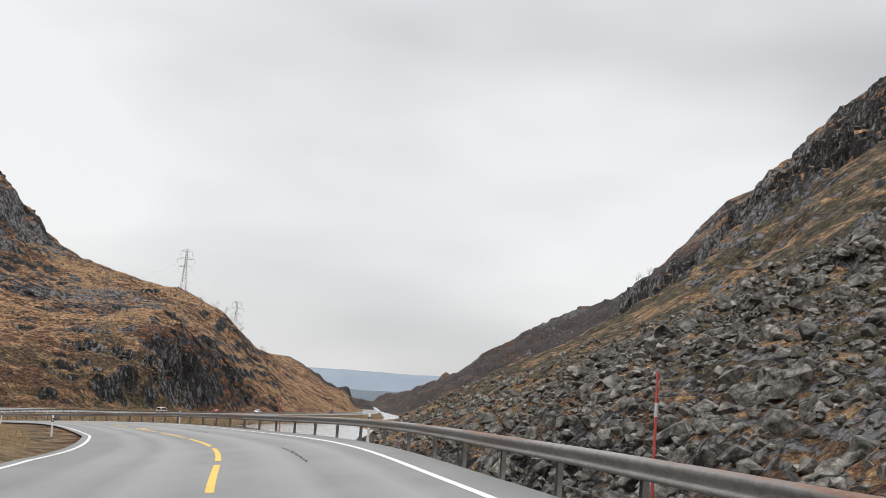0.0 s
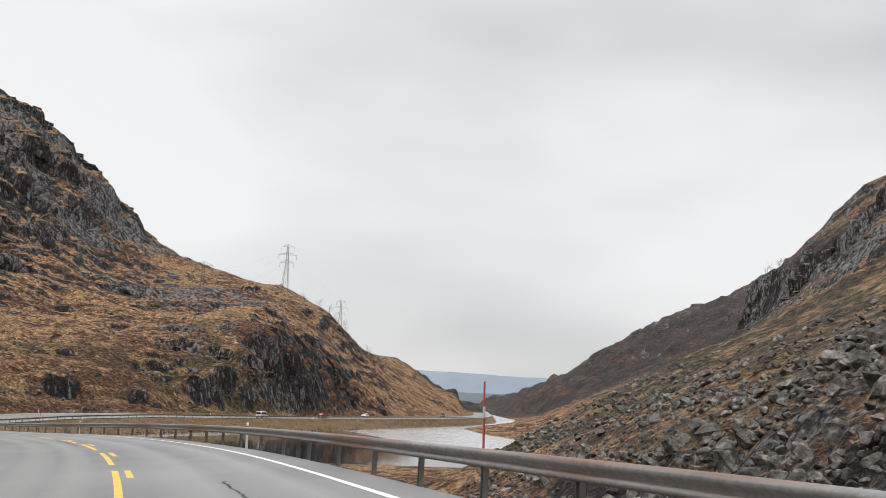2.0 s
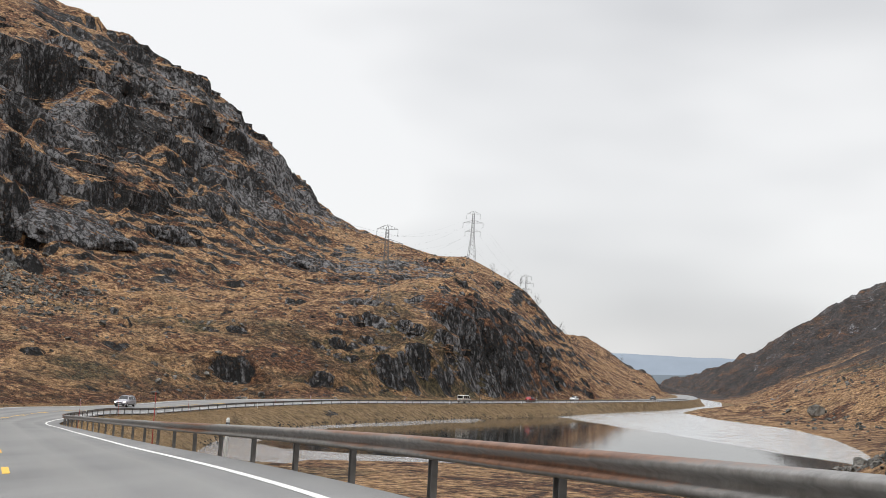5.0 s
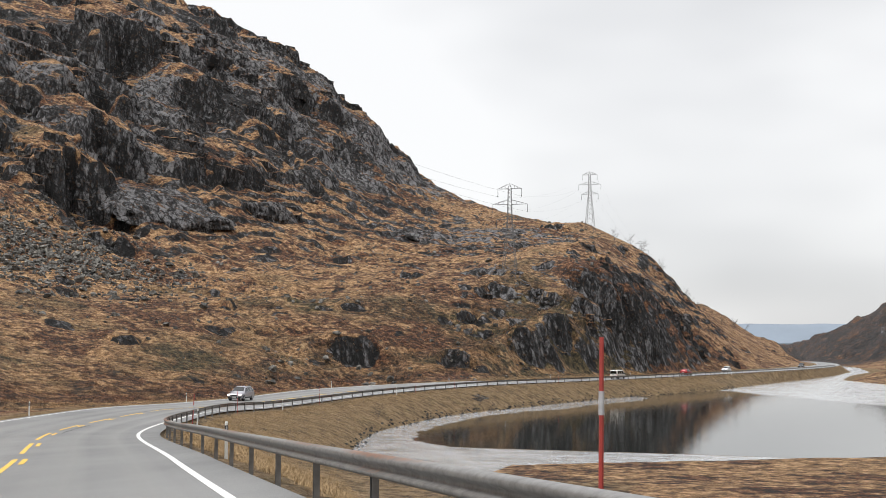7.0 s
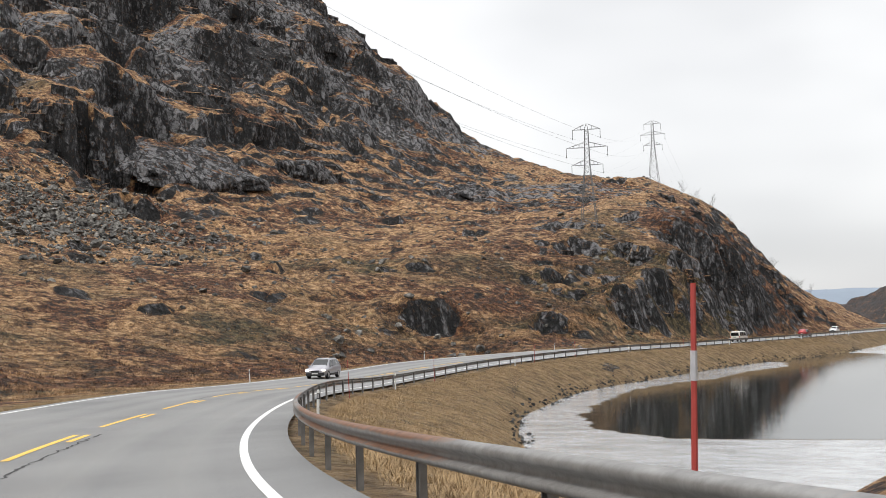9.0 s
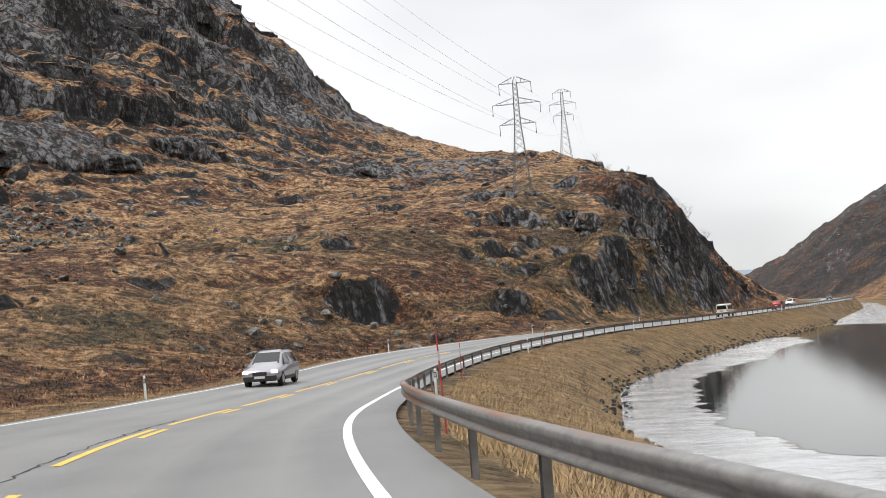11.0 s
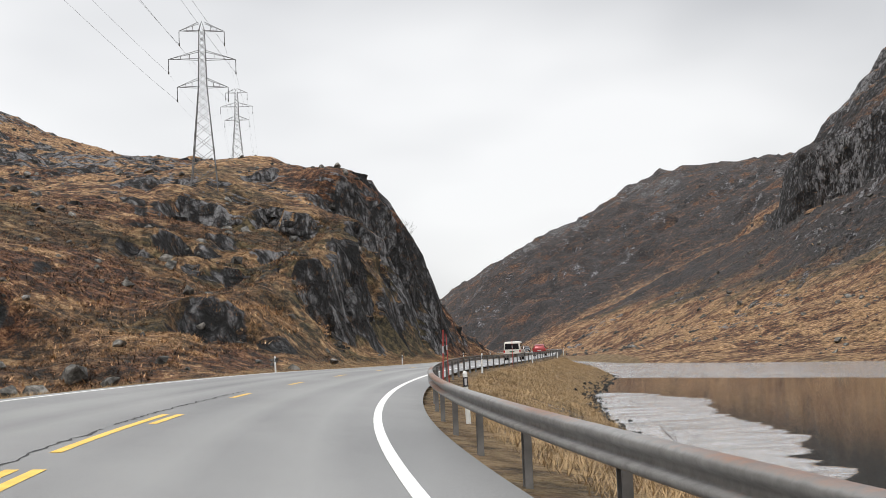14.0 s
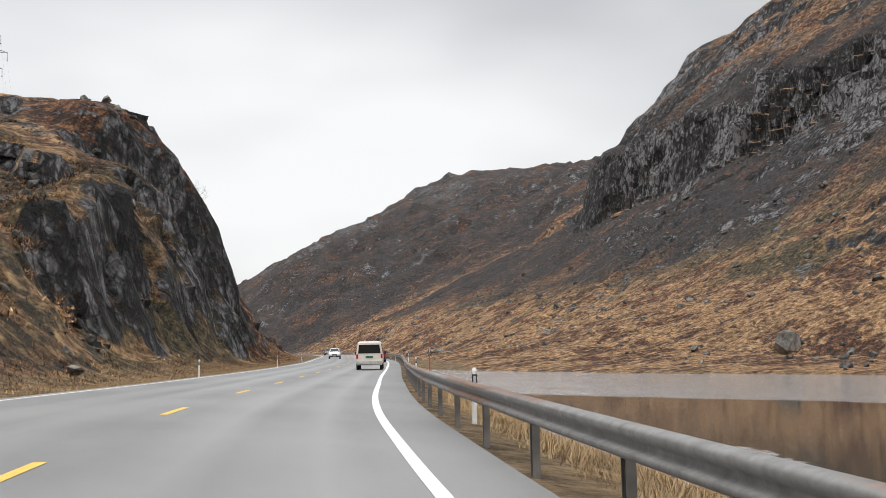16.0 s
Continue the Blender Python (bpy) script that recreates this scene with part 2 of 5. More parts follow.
def make_water():
    m, n, l, b = material("lake_water")
    co = n.new("ShaderNodeTexCoord").outputs["Object"]
    b.inputs["Base Color"].default_value = (0.022, 0.024, 0.022, 1)
    b.inputs["IOR"].default_value = 1.33
    sep = n.new("ShaderNodeSeparateXYZ")
    l.new(co, sep.inputs[0])
    wob = noise_node(n, l, 0.05, 4, 0.6, co)
    edge = noise_node(n, l, 0.3, 5, 0.62, co)
    ragged = math_node(n, l, "ADD", math_node(n, l, "MULTIPLY", math_node(n, l, "SUBTRACT", wob, 0.5), 3.0), math_node(n, l, "MULTIPLY", math_node(n, l, "SUBTRACT", edge, 0.5), 4.5))
    # pale thin ice along the near shore, out to a line that bends with y, and across the head of the lake
    rim = [(235, -82), (246, -91), (256, -94.5), (285, -96.5), (298, -95.2), (306, -93), (317, -89.2), (328, -88.2), (340, -85.5), (352, -82), (366, -83), (378, -91)]
    frac = math_node(n, l, "DIVIDE", math_node(n, l, "SUBTRACT", sep.outputs["Y"], 235.0), 143.0)
    out = ramp(n, l, frac, *[((y - 235) / 143, ((x + 100) / 30,) * 3) for y, x in rim])
    gone = math_node(n, l, "SUBTRACT", math_node(n, l, "ADD", sep.outputs["X"], ragged), math_node(n, l, "SUBTRACT", math_node(n, l, "MULTIPLY", out, 30.0), 100.0))
    head = math_node(n, l, "SUBTRACT", math_node(n, l, "ADD", sep.outputs["Y"], math_node(n, l, "MULTIPLY", ragged, 0.5)), 238.5)
    near = math_node(n, l, "MAXIMUM", ramp(n, l, gone, (0.0, (1, 1, 1)), (0.25, (0, 0, 0))), ramp(n, l, head, (0.0, (1, 1, 1)), (0.4, (0, 0, 0))))
    # wind-ruffled water beyond a line across the lake
    line = math_node(n, l, "ADD", math_node(n, l, "MULTIPLY", sep.outputs["X"], 0.903), math_node(n, l, "MULTIPLY", sep.outputs["Y"], 0.429))
    line = math_node(n, l, "ADD", math_node(n, l, "SUBTRACT", line, 113.4), math_node(n, l, "MULTIPLY", math_node(n, l, "SUBTRACT", wob, 0.5), 8.0))
    beyond = ramp(n, l, line, (0.0, (0, 0, 0)), (1.0, (1, 1, 1)))
    gust = ramp(n, l, noise_node(n, l, 0.22, 5, 0.65, co, (1, 2.2, 1)), (0.36, (0.6, 0.6, 0.6)), (0.56, (1, 1, 1)))
    amp = math_node(n, l, "MAXIMUM", math_node(n, l, "MULTIPLY", near, gust), math_node(n, l, "MULTIPLY", beyond, gust))
    # pale metal colour stands in for bright sky reflection on the ruffled water
    l.new(mixc(n, l, amp, (0.022, 0.024, 0.022), (0.80, 0.81, 0.82)), b.inputs["Base Color"])
    l.new(math_node(n, l, "ADD", math_node(n, l, "MULTIPLY", amp, 0.12), 0.02), b.inputs["Roughness"])
    l.new(math_node(n, l, "MULTIPLY", amp, 0.76), b.inputs["Metallic"])
    w = noise_node(n, l, 0.8, 6, 0.7, co, (1, 1.6, 1))
    bump(n, l, b, math_node(n, l, "MULTIPLY", w, math_node(n, l, "ADD", math_node(n, l, "MULTIPLY", amp, 0.9), 0.05)), 0.8, 0.10)
    return m


HILL, ASPHALT, WATER = make_hill("hillside"), make_asphalt(), make_water()
TUSSOCK = make_hill("tussock_grass", True)
WHITE_LINE = simple("white_road_paint", (0.72, 0.72, 0.70), 0.6, 0, 0.12, 3)
YELLOW_LINE = simple("yellow_road_paint", (0.75, 0.46, 0.07), 0.6, 0, 0.15, 3)
STEEL = simple("weathered_galvanised_steel", (0.23, 0.225, 0.22), 0.45, 0.6, 0.35, 2.5)


def make_rail():
    m, n, l, b = material("rusty_rail_steel")
    co = n.new("ShaderNodeTexCoord").outputs["Object"]
    geo = n.new("ShaderNodeNewGeometry")
    sep = n.new("ShaderNodeSeparateXYZ")
    l.new(geo.outputs["Normal"], sep.inputs[0])
    long = noise_node(n, l, 0.12, 3, 0.5, co)
    fine = noise_node(n, l, 5.0, 6, 0.7, co)
    zinc = ramp(n, l, fine, (0.3, (0.15, 0.145, 0.14)), (0.7, (0.30, 0.295, 0.285)))
    rust = ramp(n, l, fine, (0.3, (0.10, 0.05, 0.03)), (0.7, (0.27, 0.14, 0.085)))
    k = math_node(n, l, "ADD", math_node(n, l, "MULTIPLY", sep.outputs["Z"], 0.55), math_node(n, l, "MULTIPLY", math_node(n, l, "SUBTRACT", long, 0.5), 3.0))
    k = math_node(n, l, "ADD", k, math_node(n, l, "MULTIPLY", math_node(n, l, "SUBTRACT", fine, 0.5), 0.6))
    l.new(mixc(n, l, ramp(n, l, k, (0.35, (0, 0, 0)), (0.65, (1, 1, 1))), zinc, rust), b.inputs["Base Color"])
    b.inputs["Metallic"].default_value, b.inputs["Roughness"].default_value = 0.35, 0.5
    bump(n, l, b, fine, 0.3, 0.01)
    return m


RAIL_STEEL = make_rail()


# ---- helpers for things ----
def mesh_from(name, verts, faces, mats, smooth=False):
    me = bpy.data.meshes.new(name)
    me.from_pydata([tuple(v) for v in verts], [], faces)
    for k in mats if isinstance(mats, (list, tuple)) else [mats]:
        me.materials.append(k)
    if smooth:
        me.polygons.foreach_set("use_smooth", np.ones(len(me.polygons), dtype=bool))
    me.update()
    return me


def part(name, bm, mat, parent, label=""):
    me = bpy.data.meshes.new(name)
    bm.to_mesh(me)
    bm.free()
    me.materials.append(mat)
    ob = new(name, me)
    ob.parent = parent
    return tagged(ob, label)


# ---- the road's line ----
ROAD_Y = (-60, 0, 20, 40, 60, 80, 105, 130, 155, 180, 200, 220, 240, 260, 280, 300, 325, 355, 390, 430, 480, 560, 700, 850, 1100, 3000)
ROAD_X = (13.0, -0.28, -3.72, -7.71, -14.57, -22.85, -35.85, -52.6, -69.81, -86.78, -97.03, -104.89, -109.99, -112.99, -113.98, -112.93, -109.16, -102.44, -93.87, -84.4, -74.39, -59.32, -46.0, -52.0, -90.0, -300.0)
ROAD_Z = (0.63, 0.06, -0.16, -0.47, -0.97, -1.57, -2.73, -4.24, -5.61, -6.79, -7.47, -7.94, -8.55, -8.77, -8.6, -8.53, -8.46, -8.61, -8.69, -8.7, -8.71, -8.7, -8.8, -8.8, -8.7, -8.7)
ROAD_B = (-0.037, 0.049, 0.076, 0.089, 0.075, 0.06, 0.059, 0.054, 0.027, -0.017, -0.033, -0.033, -0.039, -0.033, -0.048, -0.043, -0.026, -0.015, -0.005, -0.002, -0.006, -0.012, -0.01, -0.01, 0.0, 0.0)


def curve(ys, vs, y):
    """A smooth line through the stations."""
    ys, vs = np.array(ys, float), np.array(vs, float)
    d = np.gradient(vs, ys)
    k = np.clip(np.searchsorted(ys, y, side="right") - 1, 0, len(ys) - 2)
    h = ys[k + 1] - ys[k]
    t = (y - ys[k]) / h
    return ((2 * t**3 - 3 * t**2 + 1) * vs[k] + (t**3 - 2 * t**2 + t) * h * d[k]
            + (-2 * t**3 + 3 * t**2) * vs[k + 1] + (t**3 - t**2) * h * d[k + 1])


RY = np.arange(-60.0, 900.0, 1.0)
RX, RZ, RB = curve(ROAD_Y, ROAD_X, RY), curve(ROAD_Y, ROAD_Z, RY), curve(ROAD_Y, ROAD_B, RY)
TX, TY = np.gradient(RX), np.gradient(RY)
TL = np.hypot(TX, TY)
TX, TY = TX / TL, TY / TL
RS = np.concatenate([[0], np.cumsum(np.hypot(np.diff(RX), np.diff(RY)))])
RIGHT_LINE, CENTRE, LEFT_LINE, RAIL = 4.12, 0.0, -5.12, 5.40


def road_at(s, u, dz=0.0):
    """The place at s metres along the road and u metres to the right of the centre line."""
    x, y, z, b = (np.interp(s, RS, a) for a in (RX, RY, RZ, RB))
    tx, ty = np.interp(s, RS, TX), np.interp(s, RS, TY)
    return np.array([x + ty * u, y - tx * u, z + b * np.clip(u, -6.5, 6) + dz])


def s_of(y):
    return float(np.interp(y, RY, RS))


def heading(s):
    return math.atan2(float(np.interp(s, RS, TY)), float(np.interp(s, RS, TX)))


# ---- the land ----
def lattice(ix, iy, seed):
    h = (ix.astype(np.int64) * 374761393 + iy.astype(np.int64) * 668265263 + seed * 1442695041) & 0x7FFFFFFF
    h = ((h ^ (h >> 13)) * 1274126177) & 0x7FFFFFFF
    return ((h ^ (h >> 16)) & 0xFFFF) / 65535.0


def vnoise(x, y, seed):
    ix, iy = np.floor(x), np.floor(y)
    fx, fy = x - ix, y - iy
    fx, fy = fx * fx * (3 - 2 * fx), fy * fy * (3 - 2 * fy)
    a, b = lattice(ix, iy, seed), lattice(ix + 1, iy, seed)
    c, d = lattice(ix, iy + 1, seed), lattice(ix + 1, iy + 1, seed)
    return (a * (1 - fx) + b * fx) * (1 - fy) + (c * (1 - fx) + d * fx) * fy


def fbm(x, y, size, octaves, seed, gain=0.5, ridged=False):
    out, amp, tot = np.zeros_like(x), 1.0, 0.0
    ca, sa = math.cos(0.6), math.sin(0.6)
    for k in range(octaves):
        v = vnoise(x / size + 31.7 * k, y / size - 17.3 * k, seed + k)
        out += amp * ((1 - np.abs(2 * v - 1)) if ridged else v)
        tot += amp
        amp *= gain
        size *= 0.5
        x, y = ca * x - sa * y, sa * x + ca * y
    return out / tot - 0.5


LAKE = -12.0
# the line from which the hillside is set out, along the old course of the road
BASE_Y = (-60, 0, 20, 40, 60, 80, 105, 130, 155, 180, 200, 220, 240, 260, 280, 300, 325, 355, 390, 430, 480, 560, 700, 850, 1000, 1100, 1215, 3000)
BASE_X = (13.0, 0.5, -3.6, -8.1, -14.2, -22.6, -35.7, -52.3, -69.7, -86.7, -97.2, -105.1, -110.8, -113.0, -114.2, -113.1, -109.2, -103.1, -95.5, -87.4, -77.4, -61, -47, -54, -66, -76, -82, -300)
LEFT_OFF = (7, 14, 24, 38, 55, 80, 105, 128, 152, 180, 220, 300, 450, 750)
FOOT_Y, FOOT_V = (-60, 200, 240, 290, 330, 3000), (22, 22, 16, 11, 12, 12)
SHORE_Y = (-60, 120, 200, 220, 240, 255, 285, 298, 311, 337, 365, 390, 405, 421, 450, 500, 606, 700)
SHORE_X = (36, -22, -80, -88, -94.5, -98.5, -101, -100, -97.5, -93.5, -88, -81, -77, -72.5, -69, -61, -47, -36)
FAR_Y = (-60, 40, 120, 160, 200, 240, 290, 330, 380, 430, 480, 540, 610, 700, 850, 1100, 1500, 2000, 2800)
FAR_X = (16, 10, 0, -6, -30, -25, -6, -4, -5, -12, -32, -44, -40, -30, -30, -60, -90, -120, -200)
CRAG_Y = (-60, 40, 120, 200, 330, 420, 485, 540, 610, 700, 770, 810, 848, 878, 900, 1100, 1500, 2000, 2800)
CRAG_X = (95, 95, 100, 108, 124, 132, 134, 134, 127, 118, 112, 116, 118, 150, 190, 230, 260, 330, 420)
SECTIONS = []


def section(y, left, right):
    """Heights of the land across the valley, from the road up the left side and from the far shore up the right side."""
    if y <= 490:
        right = right[:6] + tuple(h - 9 for h in right[6:9]) + right[9:]
    if y <= 620:
        f = 1.0 if y <= 550 else 0.45
        right = tuple(h + f * d for h, d in zip(right, (0, 0, 0, 4, 9, 15, 4, 0, 0, 0, 0, 0)))
    SECTIONS.append((y, left, right))


section(-60, (3, 5, 8, 12, 17, 25, 34, 43, 54, 69, 91, 138, 226, 400), (-2, 8, 22, 33, 44, 55, 90, 105, 140, 190, 220, 260))
section(40, (0, 1, 3, 6, 11, 19, 28, 38, 50, 64, 87, 134, 223, 397), (-1, 9, 22, 33, 44, 55, 90, 105, 140, 190, 220, 260))
section(120, (-3, -3, -2, 1, 5, 14, 24, 34, 46, 61, 84, 132, 221, 395), (3, 14, 25, 37, 48, 58, 92, 108, 145, 195, 225, 260))
section(200, (-7, -7, -6, -4, 1, 10, 20, 31, 43, 58, 81, 129, 218, 393), (-9, 2, 17, 33, 49, 62, 95, 112, 150, 200, 230, 260))
section(240, (-9, -9, -7, -5, 0, 9, 18, 29, 41, 57, 81, 129, 217, 392), (-10, -3, 14, 31, 49, 66, 98, 116, 156, 205, 232, 260))
section(290, (-10, -9, -7, -3, 1, 8, 17, 27, 41, 58, 82, 129, 215, 391), (-10, -6, 13, 31, 50, 71, 104, 122, 164, 210, 235, 260))
section(330, (-9, -8, -3, 0, 4, 9, 17, 27, 41, 60, 85, 131, 214, 390), (-10, -7, 12, 31, 52, 76, 109, 128, 170, 214, 236, 260))
section(380, (2, 0, 4, 8, 10, 12, 18, 28, 44, 65, 91, 135, 213, 390), (-10, -8, 11, 32, 56, 82, 115, 134, 176, 220, 238, 260))
section(420, (9, 9, 10, 14, 16, 17, 22, 32, 49, 70, 98, 139, 214, 389), (-11, -9, 10, 32, 57, 85, 118, 137, 179, 223, 240, 260))
section(450, (14, 23, 24, 24, 21, 22, 26, 36, 53, 76, 105, 144, 216, 389), (-11, -9, 8, 30, 56, 86, 118, 138, 180, 225, 240, 260))
section(485, (5, 16, 25, 32, 28, 29, 32, 41, 59, 83, 112, 150, 220, 389), (-11, -9, 6, 27, 53, 84, 116, 136, 179, 225, 240, 260))
section(540, (-4, 2, 14, 27, 37, 41, 43, 48, 66, 95, 128, 168, 230, 389), (-10, -7, 4, 20, 45, 80, 110, 122, 172, 221, 238, 258))
section(610, (-7, -3, 4, 18, 39, 51, 53, 61, 73, 105, 138, 178, 245, 389), (-10, -8, 4, 19, 43, 68, 94, 104, 150, 205, 232, 255))
section(700, (-7, -4, 0, 8, 21, 46, 57, 61, 60, 68, 103, 156, 250, 390), (-11, -9, 5, 19, 40, 62, 88, 96, 142, 200, 228, 250))
section(770, (-5, -2, 2, 9, 19, 36, 49, 53, 54, 61, 92, 150, 248, 390), (-11, -9, 6, 18, 36, 54, 84, 92, 150, 195, 226, 245))
section(810, (-3, 0, 5, 12, 20, 33, 44, 49, 53, 59, 88, 148, 248, 391), (-11, -9, 7, 18, 34, 52, 84, 90, 146, 186, 215, 240))
section(848, (-2, 1, 6, 14, 22, 32, 42, 47, 54, 61, 86, 140, 230, 370), (-11, -9, 9, 20, 35, 52, 85, 92, 152, 190, 215, 240))
section(878, (0, 4, 8, 18, 25, 31, 38, 45, 53, 61, 84, 132, 212, 350), (-11, -9, 12, 30, 50, 62, 68, 74, 106, 148, 168, 196))
section(900, (1, 5, 9, 19, 26, 30, 37, 44, 53, 60, 82, 128, 205, 340), (-11, -9, 16, 39, 65, 96, 104, 113, 123, 134, 143, 164))
section(1100, (-3, 2, 8, 16, 22, 27, 33, 40, 50, 56, 70, 104, 168, 270), (-11, -9, 24, 52, 82, 115, 121, 127, 141, 153, 162, 182))
section(1190, (-2, 3, 9, 17, 23, 28, 34, 41, 51, 56, 70, 104, 168, 270), (-11, -9, 26, 60, 92, 124, 130, 136, 149, 161, 170, 189))
section(1215, (12, 15, 18, 21, 25, 30, 36, 42, 51, 56, 70, 104, 168, 270), (-11, -9, 27, 62, 95, 126, 133, 139, 152, 163, 172, 190))
section(1250, (-8, -7, -4, 2, 8, 16, 25, 34, 46, 56, 70, 104, 168, 270), (-11, -10, 28, 66, 99, 130, 137, 142, 156, 168, 176, 194))
section(1500, (-6, -4, -1, 4, 9, 17, 26, 35, 47, 50, 64, 98, 160, 260), (-11, -11, 35, 89, 129, 156, 163, 168, 181, 193, 200, 214))
section(2000, (-7, -6, -3, 0, 5, 13, 22, 32, 43, 50, 64, 98, 160, 260), (-11, -11, 42, 117, 172, 224, 230, 237, 254, 265, 260, 260))
section(2800, (-7, -5, -3, 1, 6, 14, 23, 32, 44, 50, 64, 98, 160, 260), (-11, -10, 33, 95, 153, 207, 214, 219, 235, 252, 259, 276))


def land_lines():
    at = np.array([s[0] for s in SECTIONS], float)
    ys = np.unique(np.concatenate([at, np.arange(200.0, 640.0, 8.0)]))
    lx, lz = curve(BASE_Y, BASE_X, ys) + 2.4, curve(ROAD_Y, ROAD_Z, ys)
    lf = np.interp(ys, FOOT_Y, FOOT_V)
    ws = np.where(ys > 700, lx + 8, np.interp(ys, SHORE_Y, SHORE_X))
    fs = np.maximum(np.interp(ys, FAR_Y, FAR_X), ws + 5)
    xb = np.interp(ys, CRAG_Y, CRAG_X)
    dry = np.where(ys < 215, 1.0, 0.0)
    cols, hs = [], []
    for k in range(len(LEFT_OFF) - 1, -1, -1):
        cols.append(lx - lf - LEFT_OFF[k])
        hs.append(np.interp(ys, at, [s[1][k] for s in SECTIONS]))
    cols += [lx - lf, lx + 5.0, ws - 2.2, ws, ws + 1.6, fs - 1.6, fs]
    hs += [lz, lz - 0.5, LAKE + 1.5 + 0 * ys, LAKE + dry, LAKE - 1.5 + 2.6 * dry, LAKE - 1.5 + 2.6 * dry, LAKE + dry]
    right = [fs + 12, fs + 30] + [fs + 30 + (xb - fs - 30) * f for f in (0.25, 0.5, 0.75, 1.0)]
    right += [xb + d for d in (7, 18, 70, 160, 300, 650)]
    for k, x in enumerate(right):
        cols.append(x)
        hs.append(np.interp(ys, at, [s[2][k] for s in SECTIONS]))
    return ys, np.array(cols).T, np.array(hs).T


def smooth(a, n):
    for _ in range(n):
        a[1:-1] = 0.25 * a[:-2] + 0.5 * a[1:-1] + 0.25 * a[2:]
        a[:, 1:-1] = 0.25 * a[:, :-2] + 0.5 * a[:, 1:-1] + 0.25 * a[:, 2:]
    return a


def spaced(*runs):
    out = [runs[0][0]]
    for a, b, step in runs:
        n = max(1, round((b - a) / step))
        out += list(np.linspace(a, b, n + 1)[1:])
    return np.array(out)


GX = spaced((-1000, -420, 30), (-420, -310, 4), (-310, -60, 1.25), (-60, 80, 1.8), (80, 150, 1.15), (150, 180, 2), (180, 420, 6), (420, 1000, 25))
GY = spaced((-60, 40, 3), (40, 560, 1.4), (560, 820, 2.4), (820, 1000, 5), (1000, 1500, 9), (1500, 2800, 25))


def road_frame(x, y):
    """Signed distance to the right of the centre line, and the road's height there."""
    k = np.clip(np.round(y - RY[0]).astype(int), 0, len(RY) - 1)
    for _ in range(4):
        along = (x - RX[k]) * TX[k] + (y - RY[k]) * TY[k]
        k = np.clip(k + np.round(along * TY[k]).astype(int), 0, len(RY) - 1)
    u = (x - RX[k]) * TY[k] - (y - RY[k]) * TX[k]
    return u, RZ[k] + RB[k] * np.clip(u, -6.5, 6)


def terrace(z, warp, step, edge):
    """Turns a slope into ledges: flat treads, then steep faces. Also how far each place is up a face."""
    q = (z + warp) / step
    k = np.floor(q)
    f = q - k
    g = np.where(f < edge, f * 0.42, 0.42 * edge + (1 - 0.42 * edge) * (f - edge) / (1 - edge))
    return (k + g) * step - warp, np.clip((f - edge) / 0.08, 0, 1)


def span(v, a, b):
    t = np.clip((v - a) / (b - a), 0, 1)
    return t * t * (3 - 2 * t)


def add_crags(z, rock, x2, y2, crags):
    """Benches that end in a steep rock face on the downhill side: x, y, half width, height, turn."""
    gy, gx = np.gradient(smooth(z.copy(), 6), GY, GX)
    lift, taken = np.zeros_like(z), np.zeros_like(z)
    for k, (x, y, r, h, turn) in enumerate(crags):
        j, i = int(np.searchsorted(GX, x)), int(np.searchsorted(GY, y))
        if taken[i, j] > 0.25:
            continue
        a = math.atan2(-gy[i, j], -gx[i, j]) + turn
        dx, dy = math.cos(a), math.sin(a)
        reach = 2.4 * r + 3
        j0, j1 = np.searchsorted(GX, (x - reach, x + reach))
        i0, i1 = np.searchsorted(GY, (y - reach, y + reach))
        if j1 - j0 < 3 or i1 - i0 < 3:
            continue
        px, py = x2[i0:i1, j0:j1] - x, y2[i0:i1, j0:j1] - y
        p, q = px * dx + py * dy, -px * dy + py * dx
        jag = (vnoise(q / (0.35 * r + 1) + k * 7.1, p * 0 + k, 201) - 0.5) * 0.9 * r + (vnoise(q / 2.2 + k * 3.3, p * 0 + k, 207) - 0.5) * 1.6
        lat = (1 - span(np.abs(q + 0.25 * jag) / r, 0.5, 1.05)) * span(p / r, -1.9, -1.0) * (1 - span(p / r, 1.3, 2.2))
        edge = p - jag
        drop = span(edge, -0.2, 1.2)
        body = h * (0.4 * span(edge / r, -1.6, 0.0) * (1 - drop) - 0.6 * drop * (1 - span(edge / r, 0.3, 1.7)))
        keep = lat * (1 - taken[i0:i1, j0:j1])
        lift[i0:i1, j0:j1] += body * keep
        face = span(edge, -0.7, 0.1) * (1 - span(edge, 1.5, 2.4)) * keep
        rock[i0:i1, j0:j1] = np.maximum(rock[i0:i1, j0:j1] - 0.25 * keep * (edge < -0.7), face * 0.95)
        taken[i0:i1, j0:j1] = np.maximum(taken[i0:i1, j0:j1], lat)
    return z + lift, rock


